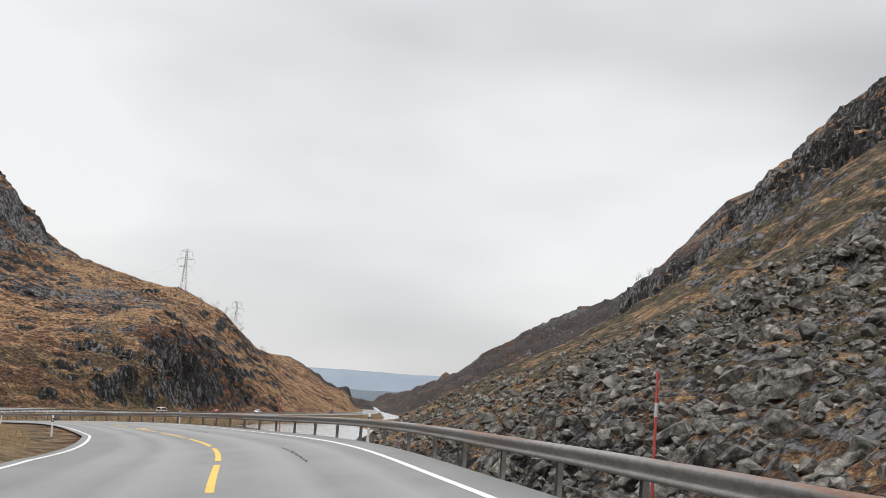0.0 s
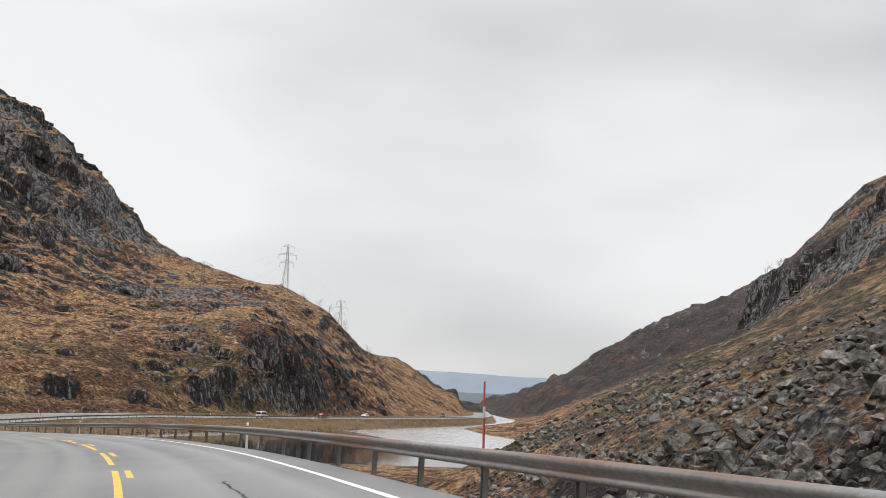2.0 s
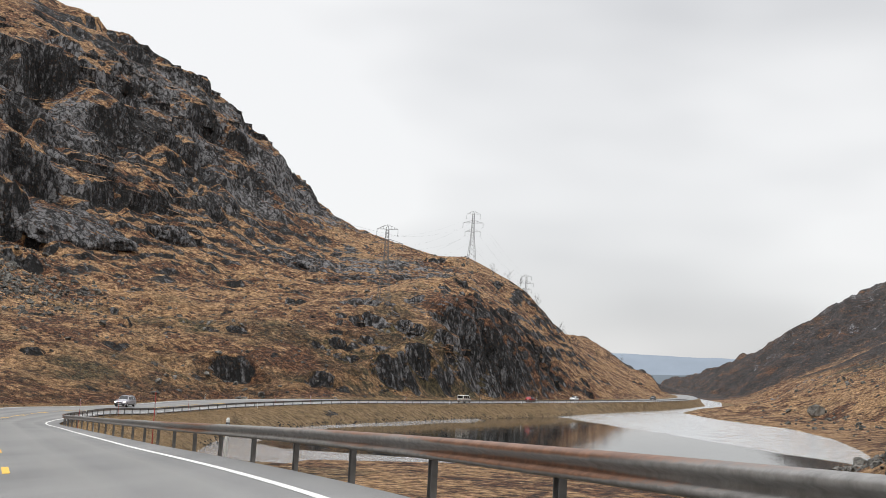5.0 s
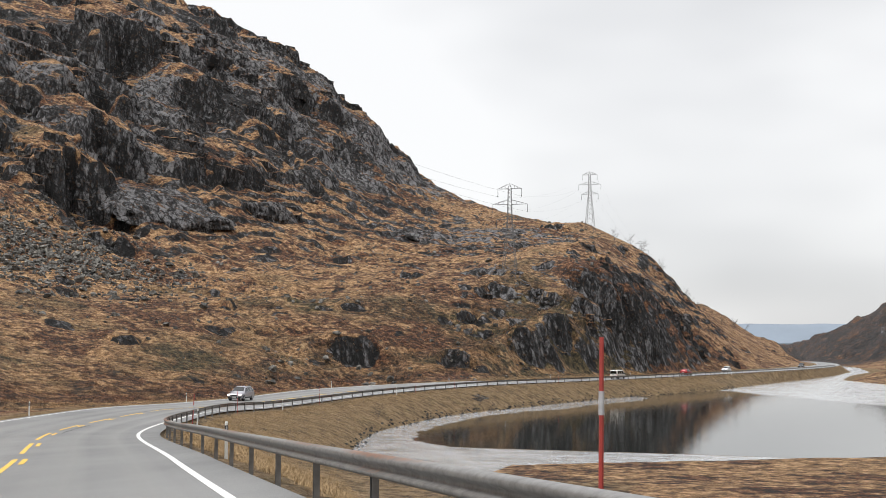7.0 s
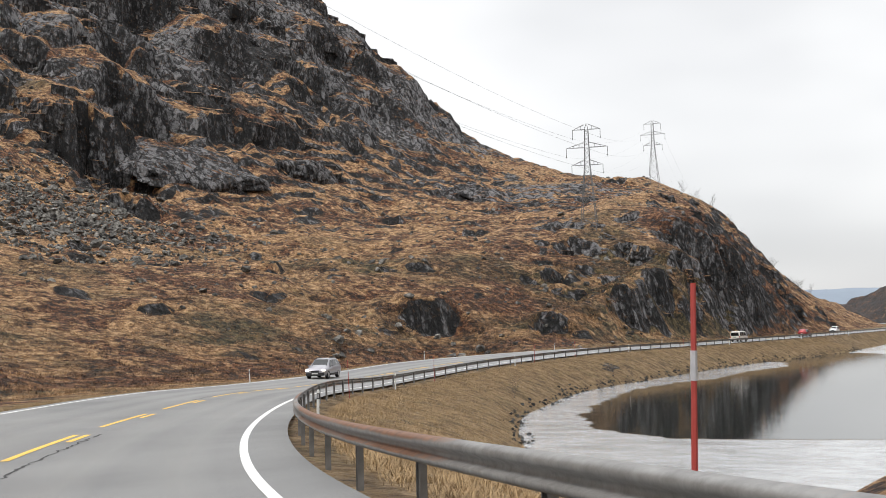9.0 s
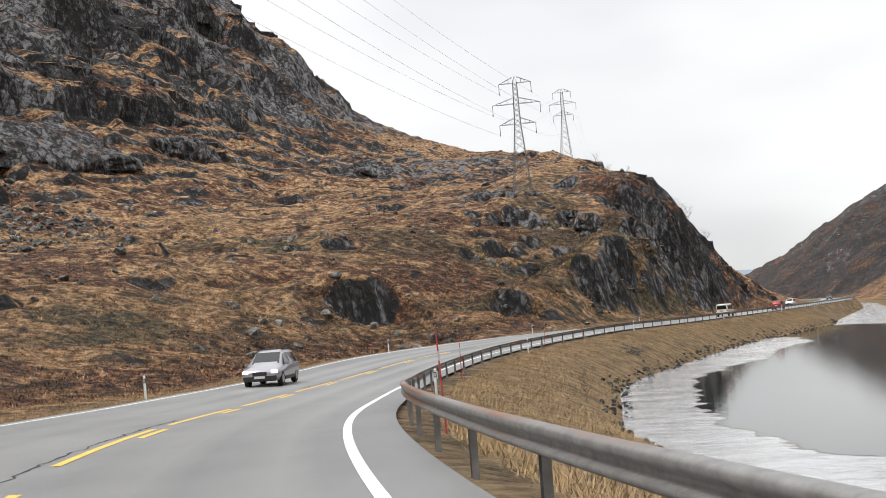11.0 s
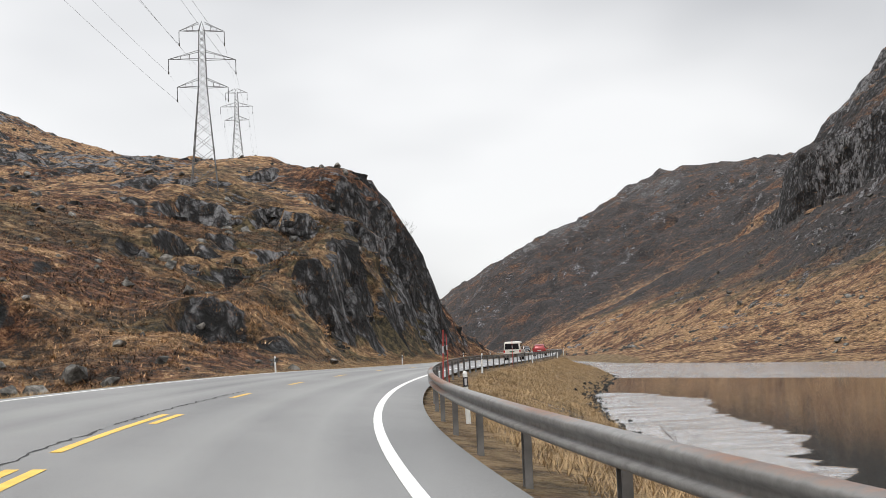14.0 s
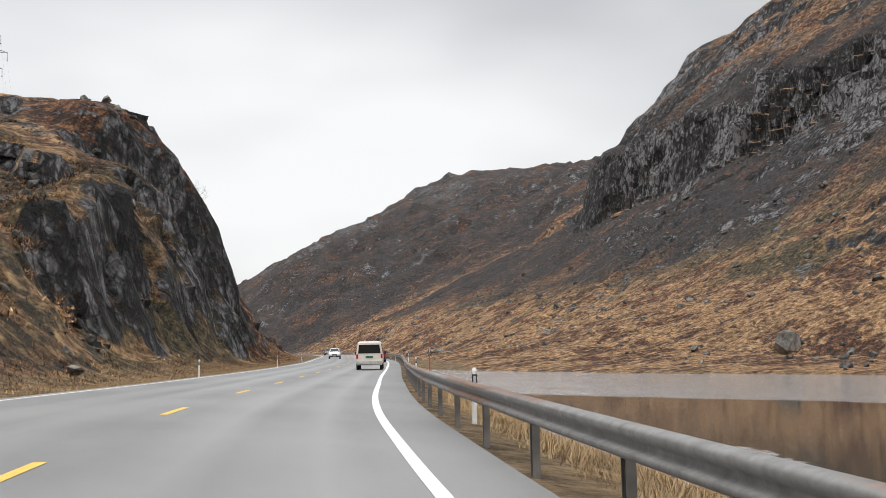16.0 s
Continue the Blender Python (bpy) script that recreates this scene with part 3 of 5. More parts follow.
def crag_list():
    rng = random.Random(77)
    out = [(-251, 408, 15, 17.0, 0.0), (-272, 398, 12, 10.0, 0.1), (-139, 345, 7, 5.0, 0.0), (-131, 340, 4, 2.2, 0.3), (-122, 357, 5, 3.2, 0.2), (-113, 386, 6, 4.5, -0.3), (-110, 402, 6, 4.5, -0.2), (-118, 398, 4, 2.8, 0.1),
           (-106, 438, 9, 9.0, -0.5), (-117, 424, 6, 4.0, -0.3), (-130, 420, 7, 3.0, 0.0), (-150, 372, 4, 1.6, 0.2),
           (-262, 440, 15, 14.0, 0.0), (-238, 480, 15, 6.0, 0.1), (-285, 452, 16, 16.0, 0.0), (-268, 505, 14, 12.0, 0.1), (-250, 535, 12, 10.0, 0.1), (-298, 500, 18, 18.0, 0.0),
           (-232, 600, 11, 6.0, 0.1), (-236, 645, 10, 6.0, 0.0), (-262, 570, 14, 12.0, 0.0), (-150, 575, 9, 3.0, 0.0), (-120, 500, 8, 4.0, -0.3), (-104, 520, 7, 4.0, -0.3)]
    for _ in range(60):
        y, r = rng.uniform(380, 490), rng.uniform(1.8, 4.5)
        x = float(np.interp(y, ROAD_Y, ROAD_X)) - rng.uniform(13, 34)
        out.append((x, y, r, r * rng.uniform(0.6, 0.9), rng.uniform(-0.5, 0.5)))
    for _ in range(130):
        x, y, r = rng.uniform(-340, -224), rng.uniform(380, 720), rng.uniform(4.5, 12)
        out.append((x, y, r, r * rng.uniform(0.5, 1.0), rng.uniform(-0.5, 0.5)))
    for _ in range(70):
        y, r = rng.uniform(380, 560), rng.uniform(2.0, 5.0)
        x = float(np.interp(y, ROAD_Y, ROAD_X)) - rng.uniform(13, 50)
        out.append((x, y, r, r * rng.uniform(0.4, 0.75), rng.uniform(-0.6, 0.6)))
    for _ in range(120):
        x, y, r = rng.uniform(-300, -100), rng.uniform(290, 640), rng.uniform(1.6, 5.0)
        out.append((x, y, r, r * rng.uniform(0.25, 0.5), rng.uniform(-0.5, 0.5)))
    for _ in range(70):
        y, r = rng.uniform(100, 790), rng.uniform(6, 13)
        x = float(np.interp(y, CRAG_Y, CRAG_X)) + rng.uniform(-16, 42)
        out.append((x, y, r, r * rng.uniform(0.4, 0.8), rng.uniform(-0.4, 0.4)))
    for _ in range(90):
        y, r = rng.uniform(100, 780), rng.uniform(2.5, 6)
        x = float(np.interp(y, CRAG_Y, CRAG_X)) - rng.uniform(10, 75)
        out.append((x, y, r, r * rng.uniform(0.25, 0.45), rng.uniform(-0.5, 0.5)))
    for _ in range(60):
        x, y, r = rng.uniform(60, 330), rng.uniform(820, 1500), rng.uniform(12, 26)
        out.append((x, y, r, r * rng.uniform(0.1, 0.25), rng.uniform(-0.4, 0.4)))
    return out


def build_land():
    ys, lines, heights = land_lines()
    x2, y2 = np.meshgrid(GX, GY)
    z = np.empty_like(x2)
    for r, y in enumerate(GY):
        xs = np.array([np.interp(y, ys, lines[:, j]) for j in range(lines.shape[1])])
        hz = np.array([np.interp(y, ys, heights[:, j]) for j in range(lines.shape[1])])
        z[r] = np.interp(GX, xs, hz)
    z = smooth(z, 3)
    u, rz = road_frame(x2, y2)
    gy, gx = np.gradient(z, GY, GX)
    slope = np.hypot(gx, gy)
    off = span(np.maximum(-7.5 - u, u - 9), 0, 12)
    off[y2 > 890] = 1
    land = span(z, LAKE + 0.4, LAKE + 4) * off
    steep = span(slope, 0.45, 1.1)
    left = x2 < -60 + 0.0 * y2
    wide = fbm(x2, y2, 60, 3, 5)
    mid = fbm(x2, y2, 24, 4, 11, 0.55)
    # bare rock where it is steep, and in patches
    patch = span(fbm(x2, y2, 46, 4, 71, 0.6) + 0.25 * steep + 0.10 * left * span(z, 5, 30), 0.06, 0.16)
    high = np.where(left, span(z, 44, 75), span(steep, 0.2, 0.7) * span(z, 30, 60)) * span(fbm(x2, y2, 30, 4, 131, 0.6), -0.22, 0.02)
    cliff = span(slope, 1.2, 2.2) * (x2 > 60) * (y2 < 830)
    bare = np.clip(np.maximum(patch * 0.9 + cliff, np.maximum(steep * (0.3 + 0.7 * patch), high * 0.8)), 0, 1) * land
    warp = wide * 34 + mid * 13 + 0.16 * y2 + 0.10 * x2
    z1, f1 = terrace(z, warp, 5.5, 0.62)
    z2, f2 = terrace(z, warp * 1.6 + 3, 17.0, 0.55)
    z = z + bare * (np.maximum(0.4, 0.8 * cliff) * (z1 - z) * (1 - 0.4 * high) + 0.6 * high * (1 - cliff) * (z2 - z))
    face = np.clip(np.maximum(f1, f2 * high), 0, 1) * bare
    rough = fbm(x2, y2, 11, 5, 23, 0.62)
    crack = fbm(x2, y2, 7, 4, 91, 0.6, True)
    tuss = fbm(x2, y2, 5.0, 3, 37, 0.65)
    near = np.clip((1200 - y2) / 700, 0.15, 1)
    calm = 1 - 0.75 * steep
    far = span(y2, 800, 1100)
    z = z + land * (mid * 2.2 + rough * (1.7 + 3.2 * bare) + tuss * (1.1 + 0.6 * bare) * near * calm - crack * 1.8 * bare * calm + far * (wide * 26 + mid * 16 + rough * 3))
    slab = np.exp(-((x2 + 122) ** 2 + (y2 - 432) ** 2) / 28**2) + 0.9 * np.exp(-((x2 + 155) ** 2 + (y2 - 535) ** 2) / 40**2)
    rock = np.clip(0.55 * face + 0.10 * bare + 0.26 * high + 0.62 * slab + far * (0.12 + span(z, 70, 150) * 0.3), 0, 1)
    crest = (x2 > 0) * (y2 < 830) * span(x2 - np.interp(y2, CRAG_Y, CRAG_X), 5, 12)
    foot = span(470 - y2, 0, 30) * span(y2, 360, 380) * span(-u, 8, 12) * span(60 + u, 0, 20)
    meadow = left * (1 - span(z, 4, 20)) * (1 - span(y2, 400, 450))
    rock = np.clip(rock - 0.24 * crest - 0.26 * foot - 0.14 * meadow, -0.3, 1)
    free = span(-u, 10, 13.5) + span(u, 20, 26)
    free[y2 > 880] = 1
    z3, rock = add_crags(z.copy(), rock, x2, y2, crag_list())
    z = z + (z3 - z) * np.clip(free, 0, 1)
    # blocks and columns that stand out of the steep faces
    gy, gx = np.gradient(z, GY, GX)
    gl = np.sqrt(gx * gx + gy * gy + 1)
    along = 0.75 * y2 + 0.65 * x2
    cols = np.round(4 * vnoise(along / 5.5, z / 13.0 + 0.02 * along, 151)) / 4 + 0.6 * np.round(3 * vnoise(along / 2.6, z / 5.0, 157)) / 3
    push = (cols - 0.8) * 3.0 * bare * span(np.hypot(gx, gy), 0.6, 1.3) * near
    pillar = np.round(3 * vnoise(y2 / 13.0 + 0.1 * z, z / 30.0, 163)) / 3 + 0.5 * np.round(3 * vnoise(y2 / 5.0, z / 11.0, 167)) / 3
    push = push + (pillar - 0.75) * 7.0 * cliff
    dx, dy, dz = -gx / gl * push, -gy / gl * push, push / gl
    # the boulder slope beside the first bend
    tal = span(np.interp(y2, TALUS_Y, TALUS_Z) - z, -2, 2) * span(x2, -14, -4) * span(260 - y2, 0, 40)
    rock = np.maximum(rock, 0.35 * tal)
    verge = span(np.abs(u), 4.6, 5.2) * span(26 - u, 0, 4) * span(u, -12, -8) * (y2 < 890) * np.where(x2 > -12, span(12 - u, 0, 4), 1)
    bed = np.clip((u + 8.0) / 1.2, 0, 1) * np.clip((7.4 - u) / 1.2, 0, 1) * (y2 < 890)
    z = z * (1 - bed) + (rz - 0.10 - 0.10 * np.clip(u - 5, 0, 3)) * bed
    spit = span(218 + 0.65 * (x2 + 75) - y2, -4, 3) * span(x2, -84, -72) * span(y2, 150, 190)
    z = np.maximum(z, (LAKE + 0.75) * spit + (LAKE - 9) * (1 - spit))
    dx, dy, dz = dx * (1 - bed), dy * (1 - bed), dz * (1 - bed)
    nx, ny = len(GX), len(GY)
    idx = np.arange(nx * ny).reshape(ny, nx)
    f = np.stack([idx[:-1, :-1], idx[:-1, 1:], idx[1:, 1:], idx[1:, :-1]], -1).reshape(-1, 4)
    me = bpy.data.meshes.new("ground")
    me.from_pydata(np.stack([x2 + dx, y2 + dy, z + dz], -1).reshape(-1, 3).tolist(), [], f.tolist())
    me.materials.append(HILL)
    right = (x2 > -60) * (y2 < 900)
    green = right * (0.05 + 0.45 * span(z, 0, 12) * (1 - span(z, 30, 60)) + 0.4 * span(x2, -20, -8) * span(330 - y2, 0, 60)) + 0.42 * foot + 0.30 * meadow
    woods = np.clip(right * span(z, 0, 16) * (0.45 * span(z, 16, 36) * span(y2, 180, 330) + 0.8 * span(y2, 500, 640)) * (1 - 0.5 * span(z, 80, 120)) + 0.34 * right * span(x2, -20, -8) * span(330 - y2, 0, 60) + 0.95 * span(y2, 830, 960), 0, 1) * 0.70
    brown = 0.9 * span(-u, 7, 11) * (1 - span(-u, 20, 42)) * span(y2, 220, 260) * (1 - span(y2, 480, 560))
    for name, val in (("rock", rock), ("heath", brown), ("green", green), ("verge", verge), ("wood", woods), ("pale", np.clip(slab + (1.0 * high * left + 0.9 * (x2 > 0)) * span(fbm(x2, y2, 40, 3, 401), -0.04, 0.08), 0, 1))):
        at = me.attributes.new(name, "FLOAT", "POINT")
        at.data.foreach_set("value", val.reshape(-1).astype(np.float32))
    me.polygons.foreach_set("use_smooth", np.ones(len(me.polygons), dtype=bool))
    me.update()
    ob = new("ground", me)
    tagged(ob, "steep mountain valley with brown heather, straw grass and dark rock", "hillside", kind="structure")
    return z, rock


TALUS_Y, TALUS_Z = (-60, 30, 100, 130, 150, 170, 200, 230, 260), (70, 60, 32, 19, 12, 8, 3, -2, -8)
LAND, ROCKY = build_land()


def ground_z(x, y):
    j = int(np.clip(np.searchsorted(GX, x) - 1, 0, len(GX) - 2))
    i = int(np.clip(np.searchsorted(GY, y) - 1, 0, len(GY) - 2))
    a, b = (x - GX[j]) / (GX[j + 1] - GX[j]), (y - GY[i]) / (GY[i + 1] - GY[i])
    return (LAND[i, j] * (1 - a) + LAND[i, j + 1] * a) * (1 - b) + (LAND[i + 1, j] * (1 - a) + LAND[i + 1, j + 1] * a) * b


lake = new("lake", mesh_from("lake", [(-130, 195, LAKE), (40, 195, LAKE), (40, 1500, LAKE), (-130, 1500, LAKE)], [(0, 1, 2, 3)], WATER))
tagged(lake, "calm grey lake mirroring sky and hillside", "water", kind="structure")


# ---- road ----
LANE_S, LANE_V = (95, 118, 150, 200), (0, 0.30, 0.30, 0)


def strip(name, s0, s1, us, dz, mat, step=1.0):
    """A ribbon along the road, whose outer lane narrows through the first bend."""
    ss = np.linspace(s0, s1, max(2, int((s1 - s0) / step) + 1))
    v = [road_at(s, u * (1 - float(np.interp(s, LANE_S, LANE_V))) if u < -0.5 else u, dz) for s in ss for u in us]
    n = len(us)
    f = [(i * n + j, i * n + j + 1, (i + 1) * n + j + 1, (i + 1) * n + j) for i in range(len(ss) - 1) for j in range(n - 1)]
    return mesh_from(name, v, f, mat)


US = [-5.6, -5.2, -4.4, -3.7, -3.2, -2.7, -2.1, -1.5, -1.1, -0.5, 0.0, 0.5, 1.1, 1.5, 2.0, 2.6, 3.1, 3.6, 4.2, 4.7, 5.15]
rme = strip("road", 0.0, s_of(890), US, 0.0, ASPHALT)
at = rme.attributes.new("track", "FLOAT", "POINT")
tr = [sum(math.exp(-((abs(u) - c) / 0.35) ** 2) for c in (1.35, 2.95)) for u in US]
at.data.foreach_set("value", np.array(tr * (len(rme.vertices) // len(US)), dtype=np.float32))
road = tagged(new("road", rme), "two-lane grey asphalt road with worn wheel tracks", "road", kind="structure")


def painted(name, s0, s1, u, width, mat, label=""):
    ob = new(name, strip(name, s0, s1, [u - width / 2, u + width / 2], 0.006, mat))
    ob.parent = road
    return tagged(ob, label)


painted("edge_line", 0, s_of(880), RIGHT_LINE, 0.165, WHITE_LINE, "white painted edge line")
painted("edge_line", 0, s_of(880), LEFT_LINE, 0.165, WHITE_LINE, "white painted edge line")
ENDS = np.interp(np.arange(0, 60), (0, 4, 8, 15, 18, 19, 22, 25, 26, 28, 30, 60), (89.5, 131, 176.5, 262.5, 299.6, 311.8, 343.4, 375.3, 386.3, 408.2, 433, 792))
for k, e in enumerate(ENDS):
    if k <= 25:
        painted("centre_dash", e - 8.6, e, CENTRE - 0.12, 0.15, YELLOW_LINE, "yellow painted dash")
        if e > 125:
            painted("centre_dash", e - 3, e, CENTRE + 0.17, 0.15, YELLOW_LINE, "yellow painted dash")
    else:
        painted("centre_dash", e - 3, e, CENTRE, 0.15, YELLOW_LINE, "yellow painted dash")


CRACK = simple("dark_crack_filler", (0.03, 0.03, 0.03), 0.8, 0, 0.3, 4)
rng = random.Random(41)
for s0, s1, u0 in ((338, 352, -0.42), (352, 371, -0.38), (372, 388, -0.45), (300, 316, -0.4), (262, 275, 0.45), (118, 126, 1.9), (90, 99, 2.0), (150, 163, -0.5)):
    v, f = [], []
    for k in range(int((s1 - s0) * 3) + 1):
        ss, uu, w = s0 + k / 3, u0 + rng.gauss(0, 0.035), rng.uniform(0.008, 0.04)
        v += [road_at(ss, uu - w, 0.005), road_at(ss, uu + w, 0.005)]
        if k:
            f.append((2 * k - 2, 2 * k - 1, 2 * k + 1, 2 * k))
    ob = new("crack", mesh_from("crack", v, f, CRACK))
    ob.parent = road
    tagged(ob, "dark ragged crack in the asphalt")


# ---- guardrail ----
BEAM = [(0.0, 0.47), (-0.03, 0.475), (-0.09, 0.51), (-0.095, 0.55), (-0.02, 0.575), (-0.015, 0.605), (-0.02, 0.635), (-0.095, 0.675), (-0.105, 0.72), (-0.07, 0.75), (0.0, 0.765), (0.03, 0.755)]
guardrail = new("guardrail")
tagged(guardrail, "long rusty-topped steel guardrail on posts beside the road", "guardrail")


def beam_piece(s0, s1):
    ss = np.linspace(s0, s1, 5)
    v, n = [], len(BEAM)
    for s in ss:
        for off in (0.0, 0.012):
            for du, dz in BEAM:
                v.append(road_at(s, RAIL + du + off, dz))
    f = []
    for i in range(len(ss) - 1):
        a, b = i * 2 * n, (i + 1) * 2 * n
        for j in range(n - 1):
            f.append((a + j, b + j, b + j + 1, a + j + 1))
            f.append((a + n + j, a + n + j + 1, b + n + j + 1, b + n + j))
        f.append((a + n - 1, b + n - 1, b + 2 * n - 1, a + 2 * n - 1))
        f.append((a, a + n, b + n, b))
    return mesh_from("beam", v, f, RAIL_STEEL, True)


def post_mesh():
    bm = bmesh.new()
    for dx, dy, w, d in ((0.02, 0, 0.014, 0.14), (-0.02, 0.07, 0.08, 0.012), (-0.02, -0.07, 0.08, 0.012)):
        g = bmesh.ops.create_cube(bm, size=1, matrix=pose(dx, dy, 0.05) @ Matrix.Diagonal((w, d, 1.3, 1)))
    me = bpy.data.meshes.new("post")
    bm.to_mesh(me)
    bm.free()
    me.materials.append(STEEL)
    return me


POST = post_mesh()
s = 2.0
while s < s_of(640):
    p = new("beam", beam_piece(s, s + 4.0))
    p.parent = guardrail
    q = new("post", POST)
    q.parent = guardrail
    q.matrix_world = Matrix.Translation(road_at(s + 2.0, RAIL + 0.09)) @ Matrix.Rotation(heading(s + 2.0) - math.pi / 2, 4, "Z")
    s += 4.0


# ---- more materials ----
WHITE_PLASTIC = simple("white_post_plastic", (0.75, 0.75, 0.72), 0.5, 0, 0.1, 4)
BLACK_PLASTIC = simple("black_plastic", (0.02, 0.02, 0.022), 0.5, 0, 0.2, 8)
RED_PLASTIC = simple("faded_red_plastic", (0.42, 0.06, 0.05), 0.5, 0, 0.2, 4)
REFLECTOR = simple("grey_reflector", (0.5, 0.5, 0.52), 0.2, 0, 0.1, 10)
LATTICE = simple("galvanised_lattice_steel", (0.17, 0.17, 0.17), 0.6, 0.3, 0.2, 1)
INSULATOR = simple("dark_glass_insulator", (0.05, 0.05, 0.05), 0.3, 0, 0.2, 4)
WIRE = simple("dull_power_cable", (0.09, 0.09, 0.09), 0.7, 0.2, 0.1, 0.5)
BARK = simple("grey_birch_bark", (0.13, 0.115, 0.105), 0.9, 0, 0.4, 3)
TWIG = simple("dark_birch_twigs", (0.075, 0.06, 0.055), 0.9, 0, 0.3, 2)
GRASS = simple("dry_straw_grass", (0.35, 0.24, 0.125), 0.9, 0, 0.5, 0.7)
TYRE = simple("black_tyre_rubber", (0.018, 0.018, 0.018), 0.85, 0, 0.2, 10)
RIM = simple("silver_wheel_rim", (0.35, 0.35, 0.36), 0.35, 0.7, 0.1, 10)
TAIL = simple("red_tail_lamp", (0.45, 0.02, 0.02), 0.2, 0, 0.1, 10)
CLEAR = simple("clear_headlamp", (0.7, 0.7, 0.7), 0.1, 0, 0.05, 10)
PLATE = simple("number_plate_plain", (0.6, 0.6, 0.58), 0.4, 0, 0.05, 10)
PLATE_DARK = simple("number_plate_green", (0.02, 0.10, 0.06), 0.4, 0, 0.05, 10)


def make_stone(name, wet=1.0):
    m, n, l, b = material(name)
    co = n.new("ShaderNodeTexCoord").outputs["Object"]
    inf = n.new("ShaderNodeObjectInfo")
    geo = n.new("ShaderNodeNewGeometry")
    rnd = math_node(n, l, "FRACT", math_node(n, l, "ADD", inf.outputs["Random"], geo.outputs["Random Per Island"]))
    a = noise_node(n, l, 1.4, 8, 0.7, co)
    base = ramp(n, l, a, (0.38, (0.022, 0.020, 0.018)), (0.5, (0.115, 0.109, 0.10)), (0.62, (0.27, 0.26, 0.24)))
    tint = ramp(n, l, rnd, *[(p, tuple(wet * c for c in col)) for p, col in ((0.0, (0.55, 0.55, 0.54)), (0.6, (0.95, 0.94, 0.91)), (1.0, (1.35, 1.33, 1.28)))])
    mm = n.new("ShaderNodeMix")
    mm.data_type, mm.blend_type = "RGBA", "MULTIPLY"
    mm.inputs["Factor"].default_value = 1.0
    l.new(base, mm.inputs["A"])
    l.new(tint, mm.inputs["B"])
    l.new(mm.outputs["Result"], b.inputs["Base Color"])
    b.inputs["Roughness"].default_value = 0.9
    bump(n, l, b, a, 0.8, 0.25)
    return m


STONE, WET_STONE = make_stone("grey_boulder_stone"), make_stone("wet_shore_stone", 0.32)
LIT = simple("lit_headlamp", (0.8, 0.78, 0.72), 0.2, 0, 0.05, 10)
LIT.node_tree.nodes["Principled BSDF"].inputs["Emission Color"].default_value = (1.0, 0.93, 0.78, 1)
LIT.node_tree.nodes["Principled BSDF"].inputs["Emission Strength"].default_value = 4.0


def make_glass():
    m, n, l, b = material("dark_car_glass")
    b.inputs["Base Color"].default_value = (0.012, 0.014, 0.016, 1)
    b.inputs["Roughness"].default_value = 0.06
    return m


GLASS = make_glass()


def paint(name, color, metal=0.0):
    m = simple(name, color, 0.28, metal, 0.06, 1.2)
    m.node_tree.nodes["Principled BSDF"].inputs["Coat Weight"].default_value = 0.5
    return m


# ---- small shapes ----
def box(bm, x, y, z, sx, sy, sz, rz=0.0):
    bmesh.ops.create_cube(bm, size=1, matrix=pose(x, y, z, 0, 0, rz) @ Matrix.Diagonal((sx, sy, sz, 1)))


def rod(bm, a, b, r, r2=None, n=6):
    a, b = Vector(a), Vector(b)
    d = b - a
    m = Matrix.Translation((a + b) / 2) @ d.to_track_quat("Z", "Y").to_matrix().to_4x4()
    bmesh.ops.create_cone(bm, cap_ends=True, segments=n, radius1=r, radius2=r if r2 is None else r2, depth=d.length, matrix=m)


# ---- marker posts ----
def marker_post():
    ob = new("marker_post")
    tagged(ob, "white plastic roadside marker post with black band and reflector", "marker post", "marker posts along the road")
    bm = bmesh.new()
    rod(bm, (0, 0, -0.3), (0, 0, 0.98), 0.055, 0.05, 10)
    part("shaft", bm, WHITE_PLASTIC, ob)
    bm = bmesh.new()
    rod(bm, (0, 0, 0.70), (0, 0, 0.90), 0.056, 0.054, 10)
    part("band", bm, BLACK_PLASTIC, ob, "black band")
    bm = bmesh.new()
    box(bm, 0, -0.055, 0.80, 0.05, 0.008, 0.14)
    part("reflector", bm, REFLECTOR, ob, "grey reflector strip")
    bm = bmesh.new()
    rod(bm, (0, 0, 0.97), (0, 0, 1.03), 0.056, 0.03, 10)
    part("cap", bm, WHITE_PLASTIC, ob, "rounded white cap")
    return ob


def on_road(s, u, dz=0.0):
    return Matrix.Translation(road_at(s, u, dz)) @ Matrix.Rotation(heading(s) - math.pi / 2, 4, "Z")


POSTS = [(105, 6.0), (149.5, 6.0), (194, 6.0), (238, 6.0), (286, 6.0), (330, 6.0), (376, 6.0), (418, 6.0), (462, 6.0), (506, 6.0), (550, 6.0),
         (122, -5.1), (158, -5.6), (203, -6.4), (247, -6.4), (290.4, -6.5), (334.7, -6.4), (380, -6.4), (420, -6.4), (462, -6.4), (506, -6.4), (550, -6.4)]
first = marker_post()
first.matrix_world = on_road(*POSTS[0], -0.1)
for k, (s, u) in enumerate(POSTS[1:]):
    copy_thing(first, on_road(s, u, -0.12) @ pose(0, 0, 0, (k * 7 % 5 - 2) * 0.8, (k * 3 % 5 - 2) * 0.9, 0))


